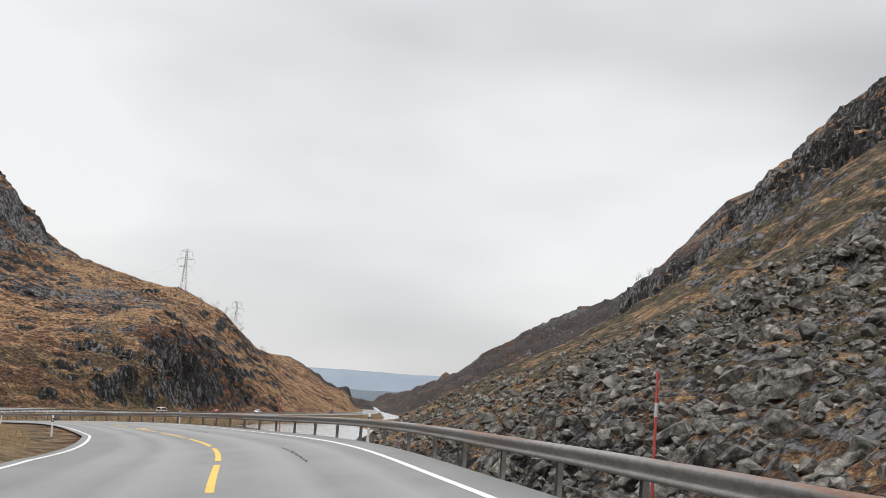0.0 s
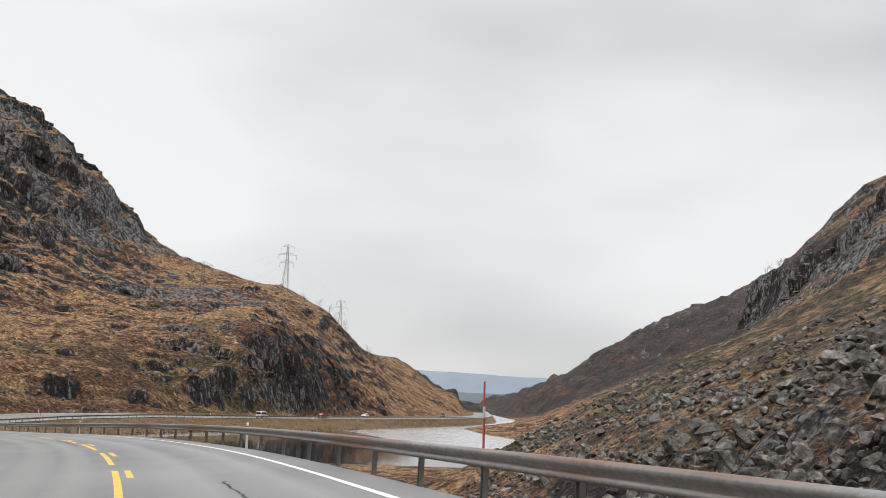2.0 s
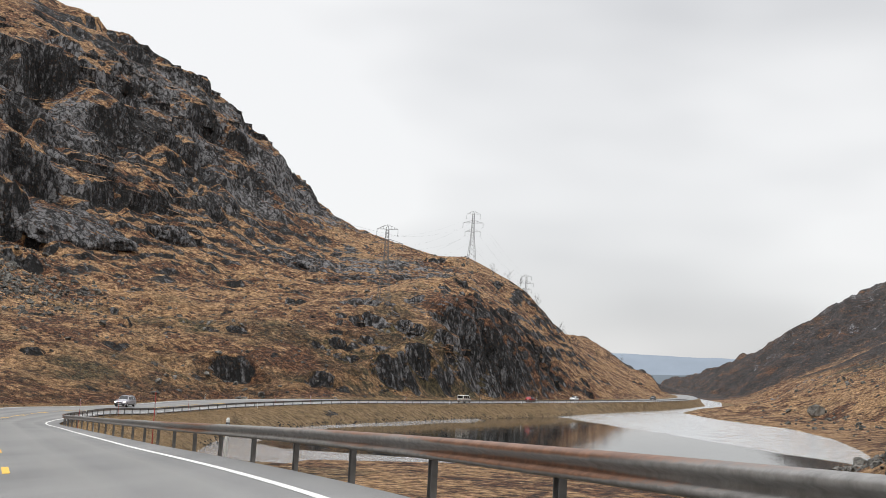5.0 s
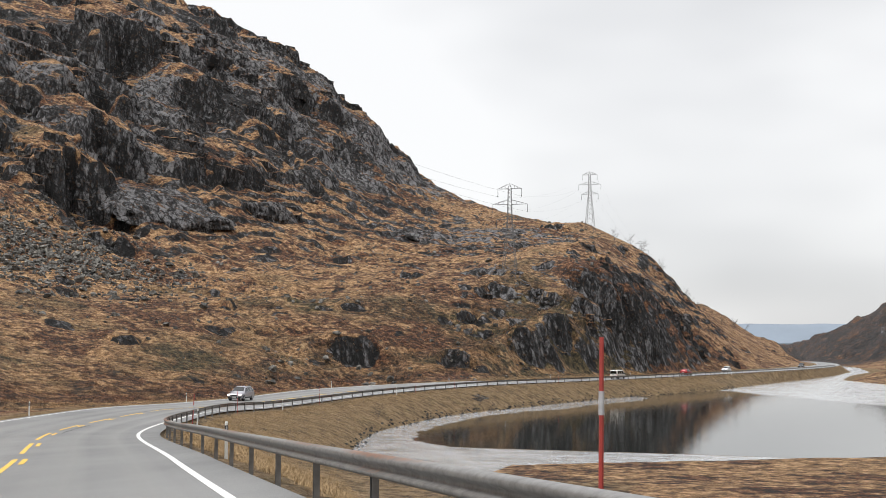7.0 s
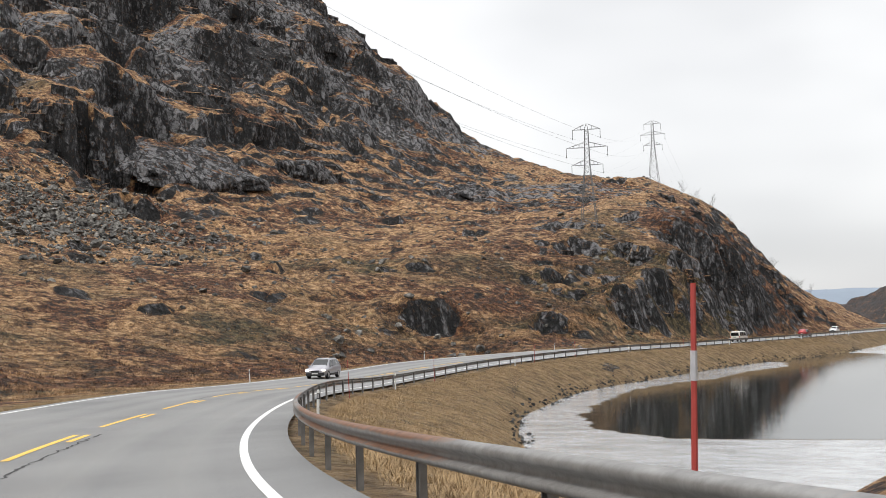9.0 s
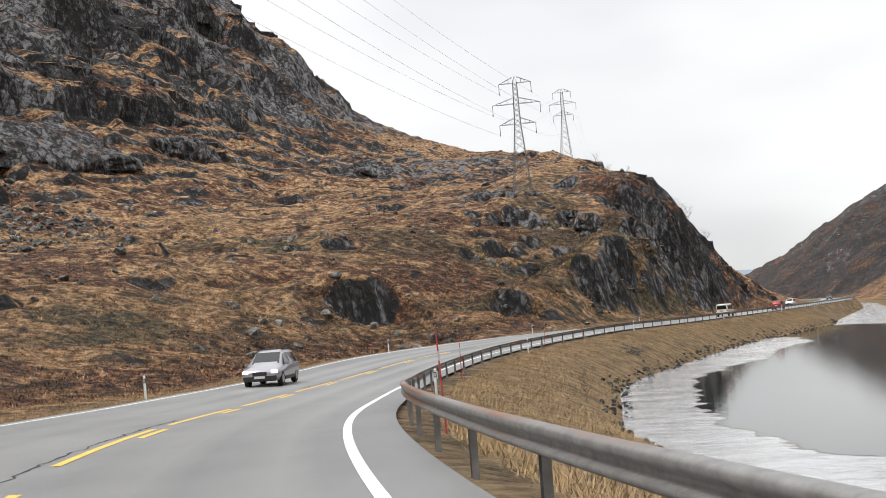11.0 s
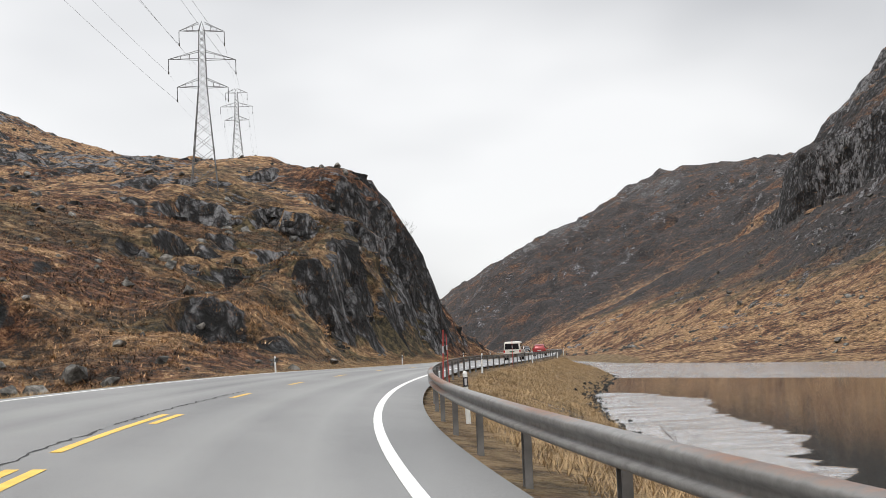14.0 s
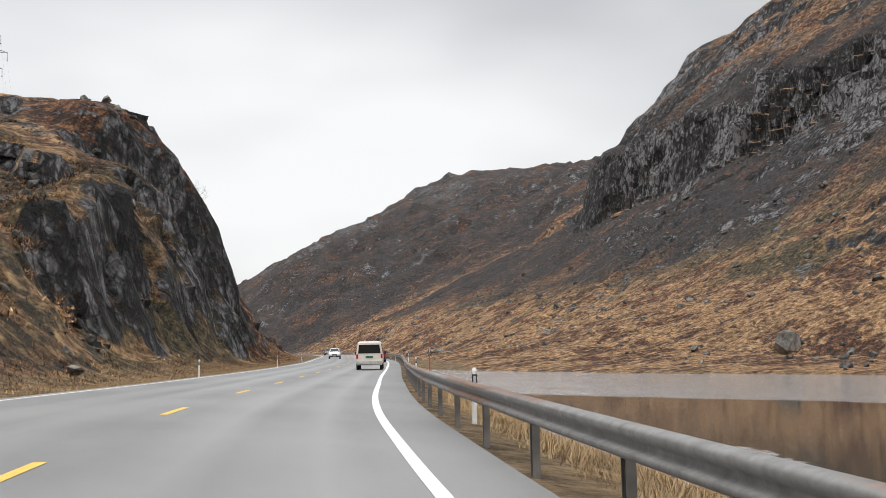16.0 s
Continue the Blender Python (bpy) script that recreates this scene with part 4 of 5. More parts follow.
def snow_pole():
    ob = new("snow_pole")
    tagged(ob, "tall thin red snow pole with pale band beside the guardrail", "snow pole", "red snow poles")
    bm = bmesh.new()
    rod(bm, (0, 0, -0.3), (0, 0, 2.0), 0.024, 0.018, 6)
    part("stick", bm, RED_PLASTIC, ob)
    bm = bmesh.new()
    rod(bm, (0, 0, 1.35), (0, 0, 1.55), 0.024, 0.024, 6)
    part("band", bm, REFLECTOR, ob, "pale reflective band")
    return ob


POLES = [(77.4, 6.1), (122, 6.1), (210.5, 6.1), (251, 6.1), (309.7, 6.1), (345, 6.1), (384, 5.7), (399, 5.62), (440, 6.1)]
pole = snow_pole()
pole.matrix_world = on_road(*POLES[0], -0.1)
for k, (s, u) in enumerate(POLES[1:]):
    copy_thing(pole, on_road(s, u, -0.12) @ pose(0, 0, 0, (k * 5 % 3 - 1) * 1.5, (k % 3 - 1) * 2.0, 0))


# ---- power line ----
def pylon(height):
    """Lattice tower with three pairs of arms; the widest pair in the middle. x is across the line."""
    ob = new("pylon")
    tagged(ob, "grey steel lattice power pylon with three cross-arms on the hill", "pylon", "power pylons")
    waist, top = height * 0.62, height

    def half(z):
        return 2.05 + (0.62 - 2.05) * z / waist if z < waist else 0.62 + (0.42 - 0.62) * (z - waist) / (top - waist)

    corners = ((-1, -1), (1, -1), (1, 1), (-1, 1))
    for cx, cy in corners:
        bm = bmesh.new()
        rod(bm, (cx * 2.35, cy * 2.35, -5), (cx * 0.62, cy * 0.62, waist), 0.085, 0.07, 5)
        rod(bm, (cx * 0.62, cy * 0.62, waist), (cx * 0.42, cy * 0.42, top - 1.2), 0.07, 0.05, 5)
        part("leg", bm, LATTICE, ob)
    for k in range(4):
        bm = bmesh.new()
        (ax, ay), (bx, by) = corners[k], corners[(k + 1) % 4]
        z = 0.6
        while z < top - 1.6:
            step = max(1.1, half(z) * 1.5)
            h0, h1 = half(z), half(min(z + step, top - 1.2))
            z1 = min(z + step, top - 1.2)
            rod(bm, (ax * h0, ay * h0, z), (bx * h1, by * h1, z1), 0.032, None, 4)
            rod(bm, (bx * h0, by * h0, z), (ax * h1, ay * h1, z1), 0.032, None, 4)
            z = z1
        part("bracing", bm, LATTICE, ob)
    bm = bmesh.new()
    for cx, cy in corners:
        rod(bm, (cx * 0.42, cy * 0.42, top - 1.2), (0, 0, top + 0.2), 0.05, 0.04, 4)
    part("peak", bm, LATTICE, ob)
    tips = []
    for z, reach in ((top - 1.3, 3.3), (top - 5.6, 4.9), (top - 9.8, 3.7)):
        for side in (-1, 1):
            bm = bmesh.new()
            w = half(z)
            for cy in (-1, 1):
                rod(bm, (side * w, cy * w, z), (side * reach, 0, z), 0.05, 0.04, 4)
                rod(bm, (side * w, cy * w, z + 1.25), (side * reach, 0, z), 0.045, 0.035, 4)
                for f in (0.3, 0.6):
                    x = side * (w + (reach - w) * f)
                    rod(bm, (x, cy * w * (1 - f), z), (x, cy * w * (1 - f), z + 1.25 * (1 - f)), 0.025, None, 4)
            part("cross_arm", bm, LATTICE, ob)
            bm = bmesh.new()
            rod(bm, (side * reach, 0, z), (side * reach, 0, z - 1.9), 0.06, None, 6)
            box(bm, side * reach, 0, z - 2.05, 0.18, 0.5, 0.3)
            part("insulator", bm, INSULATOR, ob, "dark hanging insulator string")
            tips.append(Vector((side * reach, 0, z - 2.1)))
    return ob, tips


PYL = [(-129.5, 434, 25.5, 17.2), (-138, 596, 24.0, 46.5), (-147, 800, 24.0, None)]
tower, TIPS = pylon(25.5)
SPOTS = []
for k, (x, y, h, base) in enumerate(PYL):
    z = ground_z(x, y) if base is None else base
    m = Matrix.Translation((x, y, z)) @ Matrix.Rotation(radians((4, -2, 3)[k]), 4, "Z") @ Matrix.Diagonal((h / 25.5, h / 25.5, h / 25.5, 1))
    SPOTS.append(m)
    if k == 0:
        tower.matrix_world = m
    else:
        copy_thing(tower, Matrix.Translation((x, y, z)) @ Matrix.Rotation(radians((4, -2, 3)[k]), 4, "Z")).scale = (h / 25.5,) * 3
SPOTS = [Matrix.Translation((-152, 60, 33)) @ Matrix.Rotation(radians(4), 4, "Z")] + SPOTS
for k in range(3):
    sag = (9.0, 2.5, 2.5)[k]
    for tip in TIPS:
        a, b = SPOTS[k] @ tip, SPOTS[k + 1] @ tip
        cu = bpy.data.curves.new("power_cable", "CURVE")
        cu.dimensions, cu.bevel_depth, cu.bevel_resolution = "3D", (0.018, 0.008, 0.008)[k], 0
        sp = cu.splines.new("POLY")
        sp.points.add(24)
        for i in range(25):
            f = i / 24
            p = a.lerp(b, f)
            sp.points[i].co = (p.x, p.y, p.z - sag * 4 * f * (1 - f), 1)
        cu.materials.append(WIRE)
        tagged(new("power_cable", cu), "thin sagging power cable between pylons", "cable", "power cables")


# ---- jointed rock standing out of the steep ground ----
def block_shape(seed):
    rng = random.Random(seed)
    bm = bmesh.new()
    for x in (-0.5, 0.5):
        for y in (-0.5, 0.5):
            for z in (-0.5, 0.5):
                bm.verts.new((x * rng.uniform(0.7, 1.05), y * rng.uniform(0.7, 1.05), z * rng.uniform(0.75, 1.05)))
    for _ in range(5):
        bm.verts.new((rng.uniform(-0.55, 0.55), rng.uniform(-0.55, 0.55), rng.uniform(-0.5, 0.55)))
    bmesh.ops.convex_hull(bm, input=bm.verts[:])
    bmesh.ops.delete(bm, geom=[v for v in bm.verts if not v.link_faces], context="VERTS")
    bm.verts.index_update()
    out = np.array([v.co[:] for v in bm.verts]), [tuple(v.index for v in f.verts) for f in bm.faces]
    bm.free()
    return out


BLOCKS = [block_shape(k) for k in range(24)]
SLOPE_Y, SLOPE_X = np.gradient(smooth(LAND.copy(), 2), GY, GX)


def rock_blocks(name, count, area, small, large, tall, least, label, keep=0.5, seed=1, deep=0.30, pale=0.0):
    """Angular blocks half sunk in the slope, all leaning with the beds."""
    rng = random.Random(seed)
    vs, fs, k, done, tries = [], [], 0, 0, 0
    while done < count and tries < count * 60:
        tries += 1
        x, y = area(rng)
        i, j = int(np.searchsorted(GY, y)), int(np.searchsorted(GX, x))
        if not (0 < i < len(GY) and 0 < j < len(GX)):
            continue
        gx, gy = SLOPE_X[i, j], SLOPE_Y[i, j]
        if math.hypot(gx, gy) < least * rng.uniform(0.7, 1.3):
            continue
        if fbm(np.array([x]), np.array([y]), 26, 3, 301 + seed)[0] < (keep - 0.5) * 0.5:
            continue
        size = small + (large - small) * rng.random() ** 2
        co, faces = BLOCKS[rng.randrange(len(BLOCKS))]
        turn = math.atan2(gy, gx) + rng.gauss(0, 0.35)
        r = np.array(Euler((rng.gauss(0.08, 0.10), rng.gauss(-0.10, 0.10), turn)).to_matrix())
        dims = np.array([size * rng.uniform(0.7, 1.1), size * rng.uniform(0.8, 1.6), size * tall * rng.uniform(0.6, 1.2)])
        n = math.sqrt(gx * gx + gy * gy + 1)
        sink = deep * size
        c = np.array([x + gx / n * sink, y + gy / n * sink, ground_z(x, y) - sink / n - 0.1 * size])
        vs.append((co * dims) @ r.T + c)
        fs += [tuple(q + k for q in f) for f in faces]
        k += len(co)
        done += 1
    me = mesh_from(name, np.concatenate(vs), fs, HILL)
    at = me.attributes.new("rock", "FLOAT", "POINT")
    at.data.foreach_set("value", np.full(len(me.vertices), 0.34, dtype=np.float32))
    at = me.attributes.new("pale", "FLOAT", "POINT")
    at.data.foreach_set("value", np.full(len(me.vertices), pale, dtype=np.float32))
    return tagged(new(name, me), label, "rock", kind="stuff")


def beside(y0, y1, u0, u1):
    def pick(rng):
        y = rng.uniform(y0, y1)
        return float(np.interp(y, RY, RX)) - rng.uniform(u0, u1), y
    return pick


def near_crag(y0, y1, d0, d1):
    def pick(rng):
        y = rng.uniform(y0, y1)
        return float(np.interp(y, CRAG_Y, CRAG_X)) + rng.uniform(d0, d1), y
    return pick


rock_blocks("rock_outcrop", 260, beside(395, 560, 15, 62), 1.0, 4.0, 0.8, 0.85, "dark jointed rock face above the road", 0.5, 1, 0.46)
rock_blocks("rock_outcrop", 110, beside(366, 480, 11.5, 34), 0.6, 2.2, 0.5, 0.30, "mossy rock ledges at the foot of the hill", 0.5, 7, 0.36)
rock_blocks("rock_outcrop", 750, lambda r: (r.uniform(-340, -215), r.uniform(390, 720)), 2.2, 9, 1.2, 0.8, "dark columnar rock ledges high on the mountain", 0.5, 2, 0.42, 0.35)
rock_blocks("rock_outcrop", 480, lambda r: (r.uniform(-200, -112), r.uniform(395, 600)), 0.9, 3.8, 0.35, 0.2, "pale grey bedded slabs in the heather", 0.55, 3, 0.22, 0.8)
rock_blocks("rock_outcrop", 560, near_crag(100, 800, -6, 5), 2.5, 8, 1.3, 0.9, "dark cliff of jointed rock above the lake", 0.3, 4, 0.36)
rock_blocks("rock_outcrop", 320, near_crag(100, 780, -80, -6), 1.0, 4.0, 0.6, 0.4, "grey outcrops on the grassy slope", 0.6, 5)
rock_blocks("rock_outcrop", 320, lambda r: (r.uniform(40, 330), r.uniform(830, 1500)), 5, 16, 0.5, 0.35, "grey rock ribs on the far mountain", 0.55, 6, 0.4)


# ---- smooth pale slabs bedded in the slope ----
def rock_slab(p, q, r, bulge, seed):
    """A lens of rock from p to q, r up the slope from the middle, swelling out of the hill."""
    p, q, r = (np.array(v, float) for v in (p, q, r))
    mid = (p + q) / 2
    along, up = (q - p) / 2, (r - mid)
    out = np.cross(along, up)
    out = out / np.linalg.norm(out) * (1 if out[2] > 0 else -1)
    n, v = 34, []
    ts = np.linspace(-1, 1, n)
    a, b = np.meshgrid(ts, ts)
    wave = fbm(a * 9 + seed, b * 9, 5.0, 4, 300 + seed)
    rib = fbm(a * 4 + seed, b * 30 + 8 * a, 3.0, 3, 320 + seed)
    a2, b2 = a * np.sqrt(1 - b * b / 2), b * np.sqrt(1 - a * a / 2)
    rad = np.clip(np.hypot(a2, b2), 0, 1)
    lift = bulge * (np.sqrt(1 - rad**2) * 1.7 - 0.7) + (wave * 3.4 + rib * 1.6) * (1 - rad**3)
    edge = 1 + 1.0 * wave
    co = mid + (a2 * edge)[..., None] * along + (b2 * edge)[..., None] * up + lift[..., None] * out
    f = [(i * n + j, i * n + j + 1, (i + 1) * n + j + 1, (i + 1) * n + j) for i in range(n - 1) for j in range(n - 1)]
    me = mesh_from("rock_slab", co.reshape(-1, 3), f, HILL, True)
    for name, val in (("rock", 0.75), ("pale", 0.8)):
        at = me.attributes.new(name, "FLOAT", "POINT")
        at.data.foreach_set("value", np.full(len(me.vertices), val, dtype=np.float32))
    return tagged(new("rock_slab", me), "smooth grey rock slab lying in the heather slope", "rock", "smooth rock slabs")


rock_slab((-244.5, 412.5, 40.6), (-223.8, 448.5, 39.6), (-243.8, 437.5, 48.2), 1.9, 1)
rock_slab((-225, 463, 41.5), (-216, 483, 41.0), (-223, 476, 45.5), 2.0, 2)
rock_slab((-190, 505, 37.5), (-172, 520, 36.0), (-186, 520, 40.5), 1.2, 3)


# ---- boulders ----
def stone_mesh(seed):
    rng = random.Random(seed)
    bm = bmesh.new()
    for k in range(15):
        v = Vector((rng.gauss(0, 1), rng.gauss(0, 1), rng.gauss(0, 1))).normalized()
        bm.verts.new((v.x * rng.uniform(0.42, 0.62), v.y * rng.uniform(0.36, 0.52), v.z * rng.uniform(0.26, 0.40)))
    bmesh.ops.convex_hull(bm, input=bm.verts[:])
    loose = [v for v in bm.verts if not v.link_faces]
    bmesh.ops.delete(bm, geom=loose, context="VERTS")
    me = bpy.data.meshes.new("stone")
    bm.to_mesh(me)
    bm.free()
    me.materials.append(STONE)
    return me


BOULDER = (0.5, 478.0)
STONES = [stone_mesh(k) for k in range(12)]
SHAPES = [(np.array([v.co[:] for v in me.vertices]), [tuple(p.vertices) for p in me.polygons]) for me in STONES]


def scatter(name, spots, label, category, mat=STONE):
    """Many stones in one mesh."""
    rng = random.Random(5)
    vs, fs, k = [], [], 0
    for x, y, z, size in spots:
        co, faces = SHAPES[rng.randrange(len(SHAPES))]
        r = np.array(Euler((rng.uniform(-0.6, 0.6), rng.uniform(-0.6, 0.6), rng.uniform(0, 6.3))).to_matrix())
        vs.append((co * size) @ r.T + np.array([x, y, z]))
        fs += [tuple(i + k for i in f) for f in faces]
        k += len(co)
    me = mesh_from(name, np.concatenate(vs), fs, mat)
    ob = new(name, me)
    return tagged(ob, label, category, kind="stuff")


rng = random.Random(12)
near_stones, far_stones = [], []
while len(near_stones) + len(far_stones) < 12000:
    y = rng.uniform(20, 262)
    x = rng.uniform(-16, 75)
    z = ground_z(x, y)
    lim = float(np.interp(y, TALUS_Y, TALUS_Z))
    u = float(road_frame(np.array([x]), np.array([y]))[0][0])
    if u < 11 or z < LAKE or z > lim + 3 or (z > lim - 4 and rng.random() < 0.6):
        continue
    if y > 135 and rng.random() < 0.3:
        continue
    size = min(2.8, 0.4 + rng.expovariate(1 / 0.48)) * (1.0 if y < 140 else 0.7)
    spot = (x, y, z + size * 0.12, size)
    if len(near_stones) < 290 and 70 < y < 135 and x < 30 and size > 1.1:
        near_stones.append(spot)
    else:
        far_stones.append(spot)
talus = new("boulder_slope")
tagged(talus, "slope of large angular grey boulders below the hillside", "boulders")
for x, y, z, size in near_stones:
    ob = new("stone", STONES[rng.randrange(len(STONES))])
    ob.parent = talus
    ob.matrix_world = Matrix.LocRotScale((x, y, z), Euler((rng.uniform(-0.6, 0.6), rng.uniform(-0.6, 0.6), rng.uniform(0, 6.3))), (size,) * 3)
rubble = scatter("rubble", far_stones, "", "")
rubble.parent = talus

spots = []
for _ in range(3000):
    x, y = rng.gauss(-225, 17), rng.gauss(357, 20)
    size = 0.5 + rng.expovariate(1 / 0.5)
    spots.append((x, y, ground_z(x, y) + size * 0.1, min(size, 2.6)))
scatter("scree", spots, "patch of loose grey stones on the hillside", "scree")
spots = []
for _ in range(2600):
    x, y = rng.uniform(-290, -105), rng.uniform(300, 620)
    size = 0.35 + rng.expovariate(1 / 0.4)
    if float(road_frame(np.array([x]), np.array([y]))[0][0]) > -9:
        continue
    spots.append((x, y, ground_z(x, y) + size * 0.1, min(size, 2.2)))
for _ in range(1500):
    x, y = rng.uniform(-20, 130), rng.uniform(240, 800)
    z = ground_z(x, y)
    if z > LAKE + 0.5:
        size = 0.5 + rng.expovariate(1 / 0.6)
        spots.append((x, y, z + size * 0.1, min(size, 3.0)))
scatter("loose_stones", spots, "scattered grey stones lying in the heather", "stones")
spots = []
for k in range(420):
    s = rng.uniform(s_of(232), s_of(440))
    y = float(np.interp(s, RS, RY))
    p = (float(np.interp(y, SHORE_Y, SHORE_X)) + rng.gauss(-0.3, 0.45), y)
    size = rng.uniform(0.12, 0.5)
    spots.append((p[0], p[1], max(LAKE - 0.05, ground_z(p[0], p[1])) + 0.05, size))
scatter("shore_stones", spots, "dark wet stones along the lake shore", "stones", WET_STONE)


rock = new("boulder", STONES[3])
rock.matrix_world = Matrix.LocRotScale((BOULDER[0], BOULDER[1], ground_z(*BOULDER) + 0.9), Euler((0.2, 0.1, 0.6)), (6.0, 5.0, 7.0))
tagged(rock, "big grey lichen-spotted boulder on the far shore grass", "boulder")


# ---- dry grass ----
def grass_mesh(spots, tall):
    rng = random.Random(3)
    vs, fs = [], []
    for x, y, z in spots:
        for _ in range(6):
            a = rng.uniform(0, 6.283)
            h = tall * rng.uniform(0.5, 1.2)
            lean = rng.uniform(0.4, 1.8) * h
            ox, oy = rng.gauss(0, 0.12), rng.gauss(0, 0.12)
            w = rng.uniform(0.006, 0.013)
            b = a + 1.57
            k = len(vs)
            vs.append((x + ox - w * math.cos(b), y + oy - w * math.sin(b), z - 0.05))
            vs.append((x + ox + w * math.cos(b), y + oy + w * math.sin(b), z - 0.05))
            vs.append((x + ox + lean * math.cos(a), y + oy + lean * math.sin(a), z + h))
            fs.append((k, k + 1, k + 2))
    return mesh_from("grass", vs, fs, GRASS)


spots = []
for _ in range(64000):
    s = rng.uniform(s_of(40), s_of(430))
    u = (6.2 + rng.expovariate(1 / 2.5) if rng.random() < 0.4 else rng.uniform(6.2, 15.8)) if rng.random() < 0.85 else -6.3 - rng.expovariate(1 / 1.5)
    if u > 16:
        continue
    p = road_at(s, u)
    z = ground_z(p[0], p[1])
    if z > LAKE + 0.15:
        spots.append((p[0], p[1], z))
tagged(new("grass", grass_mesh(spots, 0.15)), "tall dry straw-coloured grass along the road verges", "grass", kind="stuff")


def tussocks(spots):
    rng = random.Random(8)
    vs, fs = [], []
    for x, y, z, size in spots:
        for _ in range(9):
            a = rng.uniform(0, 6.283)
            h = size * rng.uniform(0.06, 0.24)
            ox, oy = rng.gauss(0, 0.28) * size, rng.gauss(0, 0.28) * size
            w = size * rng.uniform(0.02, 0.06)
            b = a + 1.57
            lean = size * rng.uniform(0.2, 0.55)
            k = len(vs)
            vs.append((x + ox - w * math.cos(b), y + oy - w * math.sin(b), z - 0.15))
            vs.append((x + ox + w * math.cos(b), y + oy + w * math.sin(b), z - 0.15))
            vs.append((x + ox + lean * math.cos(a), y + oy + lean * math.sin(a), z + h))
            fs.append((k, k + 1, k + 2))
    return mesh_from("heather", vs, fs, TUSSOCK)


spots = []
while len(spots) < 52000:
    y = rng.uniform(225, 520)
    u = -8.5 - rng.expovariate(1 / 34.0)
    x = float(np.interp(y, RY, RX)) + u
    i, j = int(np.searchsorted(GY, y)), int(np.searchsorted(GX, x))
    if u < -110 or (y > 415 and LAND[i, j] > 12) or ROCKY[i, j] > 0.3 or abs(LAND[i, j] - LAND[i, j - 2]) > 2.6:
        continue
    spots.append((x, y, ground_z(x, y), rng.uniform(0.45, 1.1) * (1 if u < -14 else 0.6)))
tagged(new("heather", tussocks(spots)), "brown heather and straw tussocks covering the hillside", "heather", kind="stuff")


# ---- bare birches ----
def birch(seed, height):
    rng = random.Random(seed)
    ob = new("birch_tree")
    tagged(ob, "small leafless birch with thin grey twigs on the slope", "tree", "bare birches")
    trunk, crown = bmesh.new(), bmesh.new()

    def grow(bm, p, d, length, r, level):
        for k in range(3):
            q = p + d * length / 3
            rod(bm, p, q, r * (1 - 0.25 * k), r * (0.75 - 0.2 * k), 5 if level == 0 else 3)
            if level < 3:
                for _ in range(2 if level else 3):
                    a = rng.uniform(0, 6.283)
                    side = Vector((math.cos(a), math.sin(a), rng.uniform(0.2, 0.9))).normalized()
                    grow(crown, q, (d * 0.6 + side).normalized(), length * rng.uniform(0.42, 0.62), r * 0.45, level + 1)
            p = q
            d = (d + Vector((rng.gauss(0, 0.12), rng.gauss(0, 0.12), rng.gauss(0, 0.05)))).normalized()

    grow(trunk, Vector((0, 0, -0.4)), Vector((rng.gauss(0, 0.08), rng.gauss(0, 0.08), 1)).normalized(), height * 0.75, height * 0.014, 0)
    part("trunk", trunk, BARK, ob)
    part("crown", crown, TWIG, ob)
    return ob


KINDS = [birch(k, 5.0) for k in range(3)]
places = []
for k in range(16):
    y = 600 + 16 * k + rng.uniform(-6, 6)
    places.append((-128 + 0.16 * (y - 600) + rng.uniform(-7, 7), y, rng.uniform(0.7, 1.2)))
for k in range(14):
    places.append((101 + 2.6 * k + rng.uniform(-2, 2), 768 + rng.uniform(-8, 2), rng.uniform(0.7, 1.1)))
for x, y, f in ((-98, 470, 0.9), (-100, 500, 0.9), (-212, 700, 1.0), (-222, 690, 0.9), (-200, 715, 0.9), (-94, 540, 0.9), (-101, 262, 0.35), (-99, 290, 0.4), (-98, 305, 0.35)):
    places.append((x, y, f))
for k in range(26):
    places.append((rng.uniform(20, 120), rng.uniform(640, 900), rng.uniform(0.6, 1.0)))
for k, (x, y, f) in enumerate(places):
    m = Matrix.Translation((x, y, ground_z(x, y))) @ Matrix.Rotation(rng.uniform(0, 6.3), 4, "Z")
    if k < len(KINDS):
        KINDS[k].matrix_world = m
    else:
        ob = copy_thing(KINDS[k % 3], m)
        ob.scale = (f,) * 3


# ---- distant hills ----
def far_hill(name, y, x0, x1, heights, color, label):
    # the blue haze of distance is painted into the base colour
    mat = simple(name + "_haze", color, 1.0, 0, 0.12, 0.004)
    n = 120
    xs = np.linspace(x0, x1, n)
    hs = np.interp(np.linspace(0, 1, n), np.linspace(0, 1, len(heights)), heights)
    hs = hs + (fbm(xs, xs * 0 + y, 220, 4, 61, 0.55)) * 22
    v = [(x, y, -60) for x in xs] + [(x, y + 250, h) for x, h in zip(xs, hs)] + [(x, y + 800, h * 0.8) for x, h in zip(xs, hs)]
    f = [(r * n + i, r * n + i + 1, (r + 1) * n + i + 1, (r + 1) * n + i) for r in range(2) for i in range(n - 1)]
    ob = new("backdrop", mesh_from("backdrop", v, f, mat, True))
    return tagged(ob, label, "hills", kind="structure")


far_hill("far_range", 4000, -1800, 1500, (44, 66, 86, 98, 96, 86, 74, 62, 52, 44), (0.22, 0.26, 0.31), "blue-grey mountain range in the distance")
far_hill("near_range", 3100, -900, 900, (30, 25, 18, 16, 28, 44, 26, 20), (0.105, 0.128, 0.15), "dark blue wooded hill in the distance")


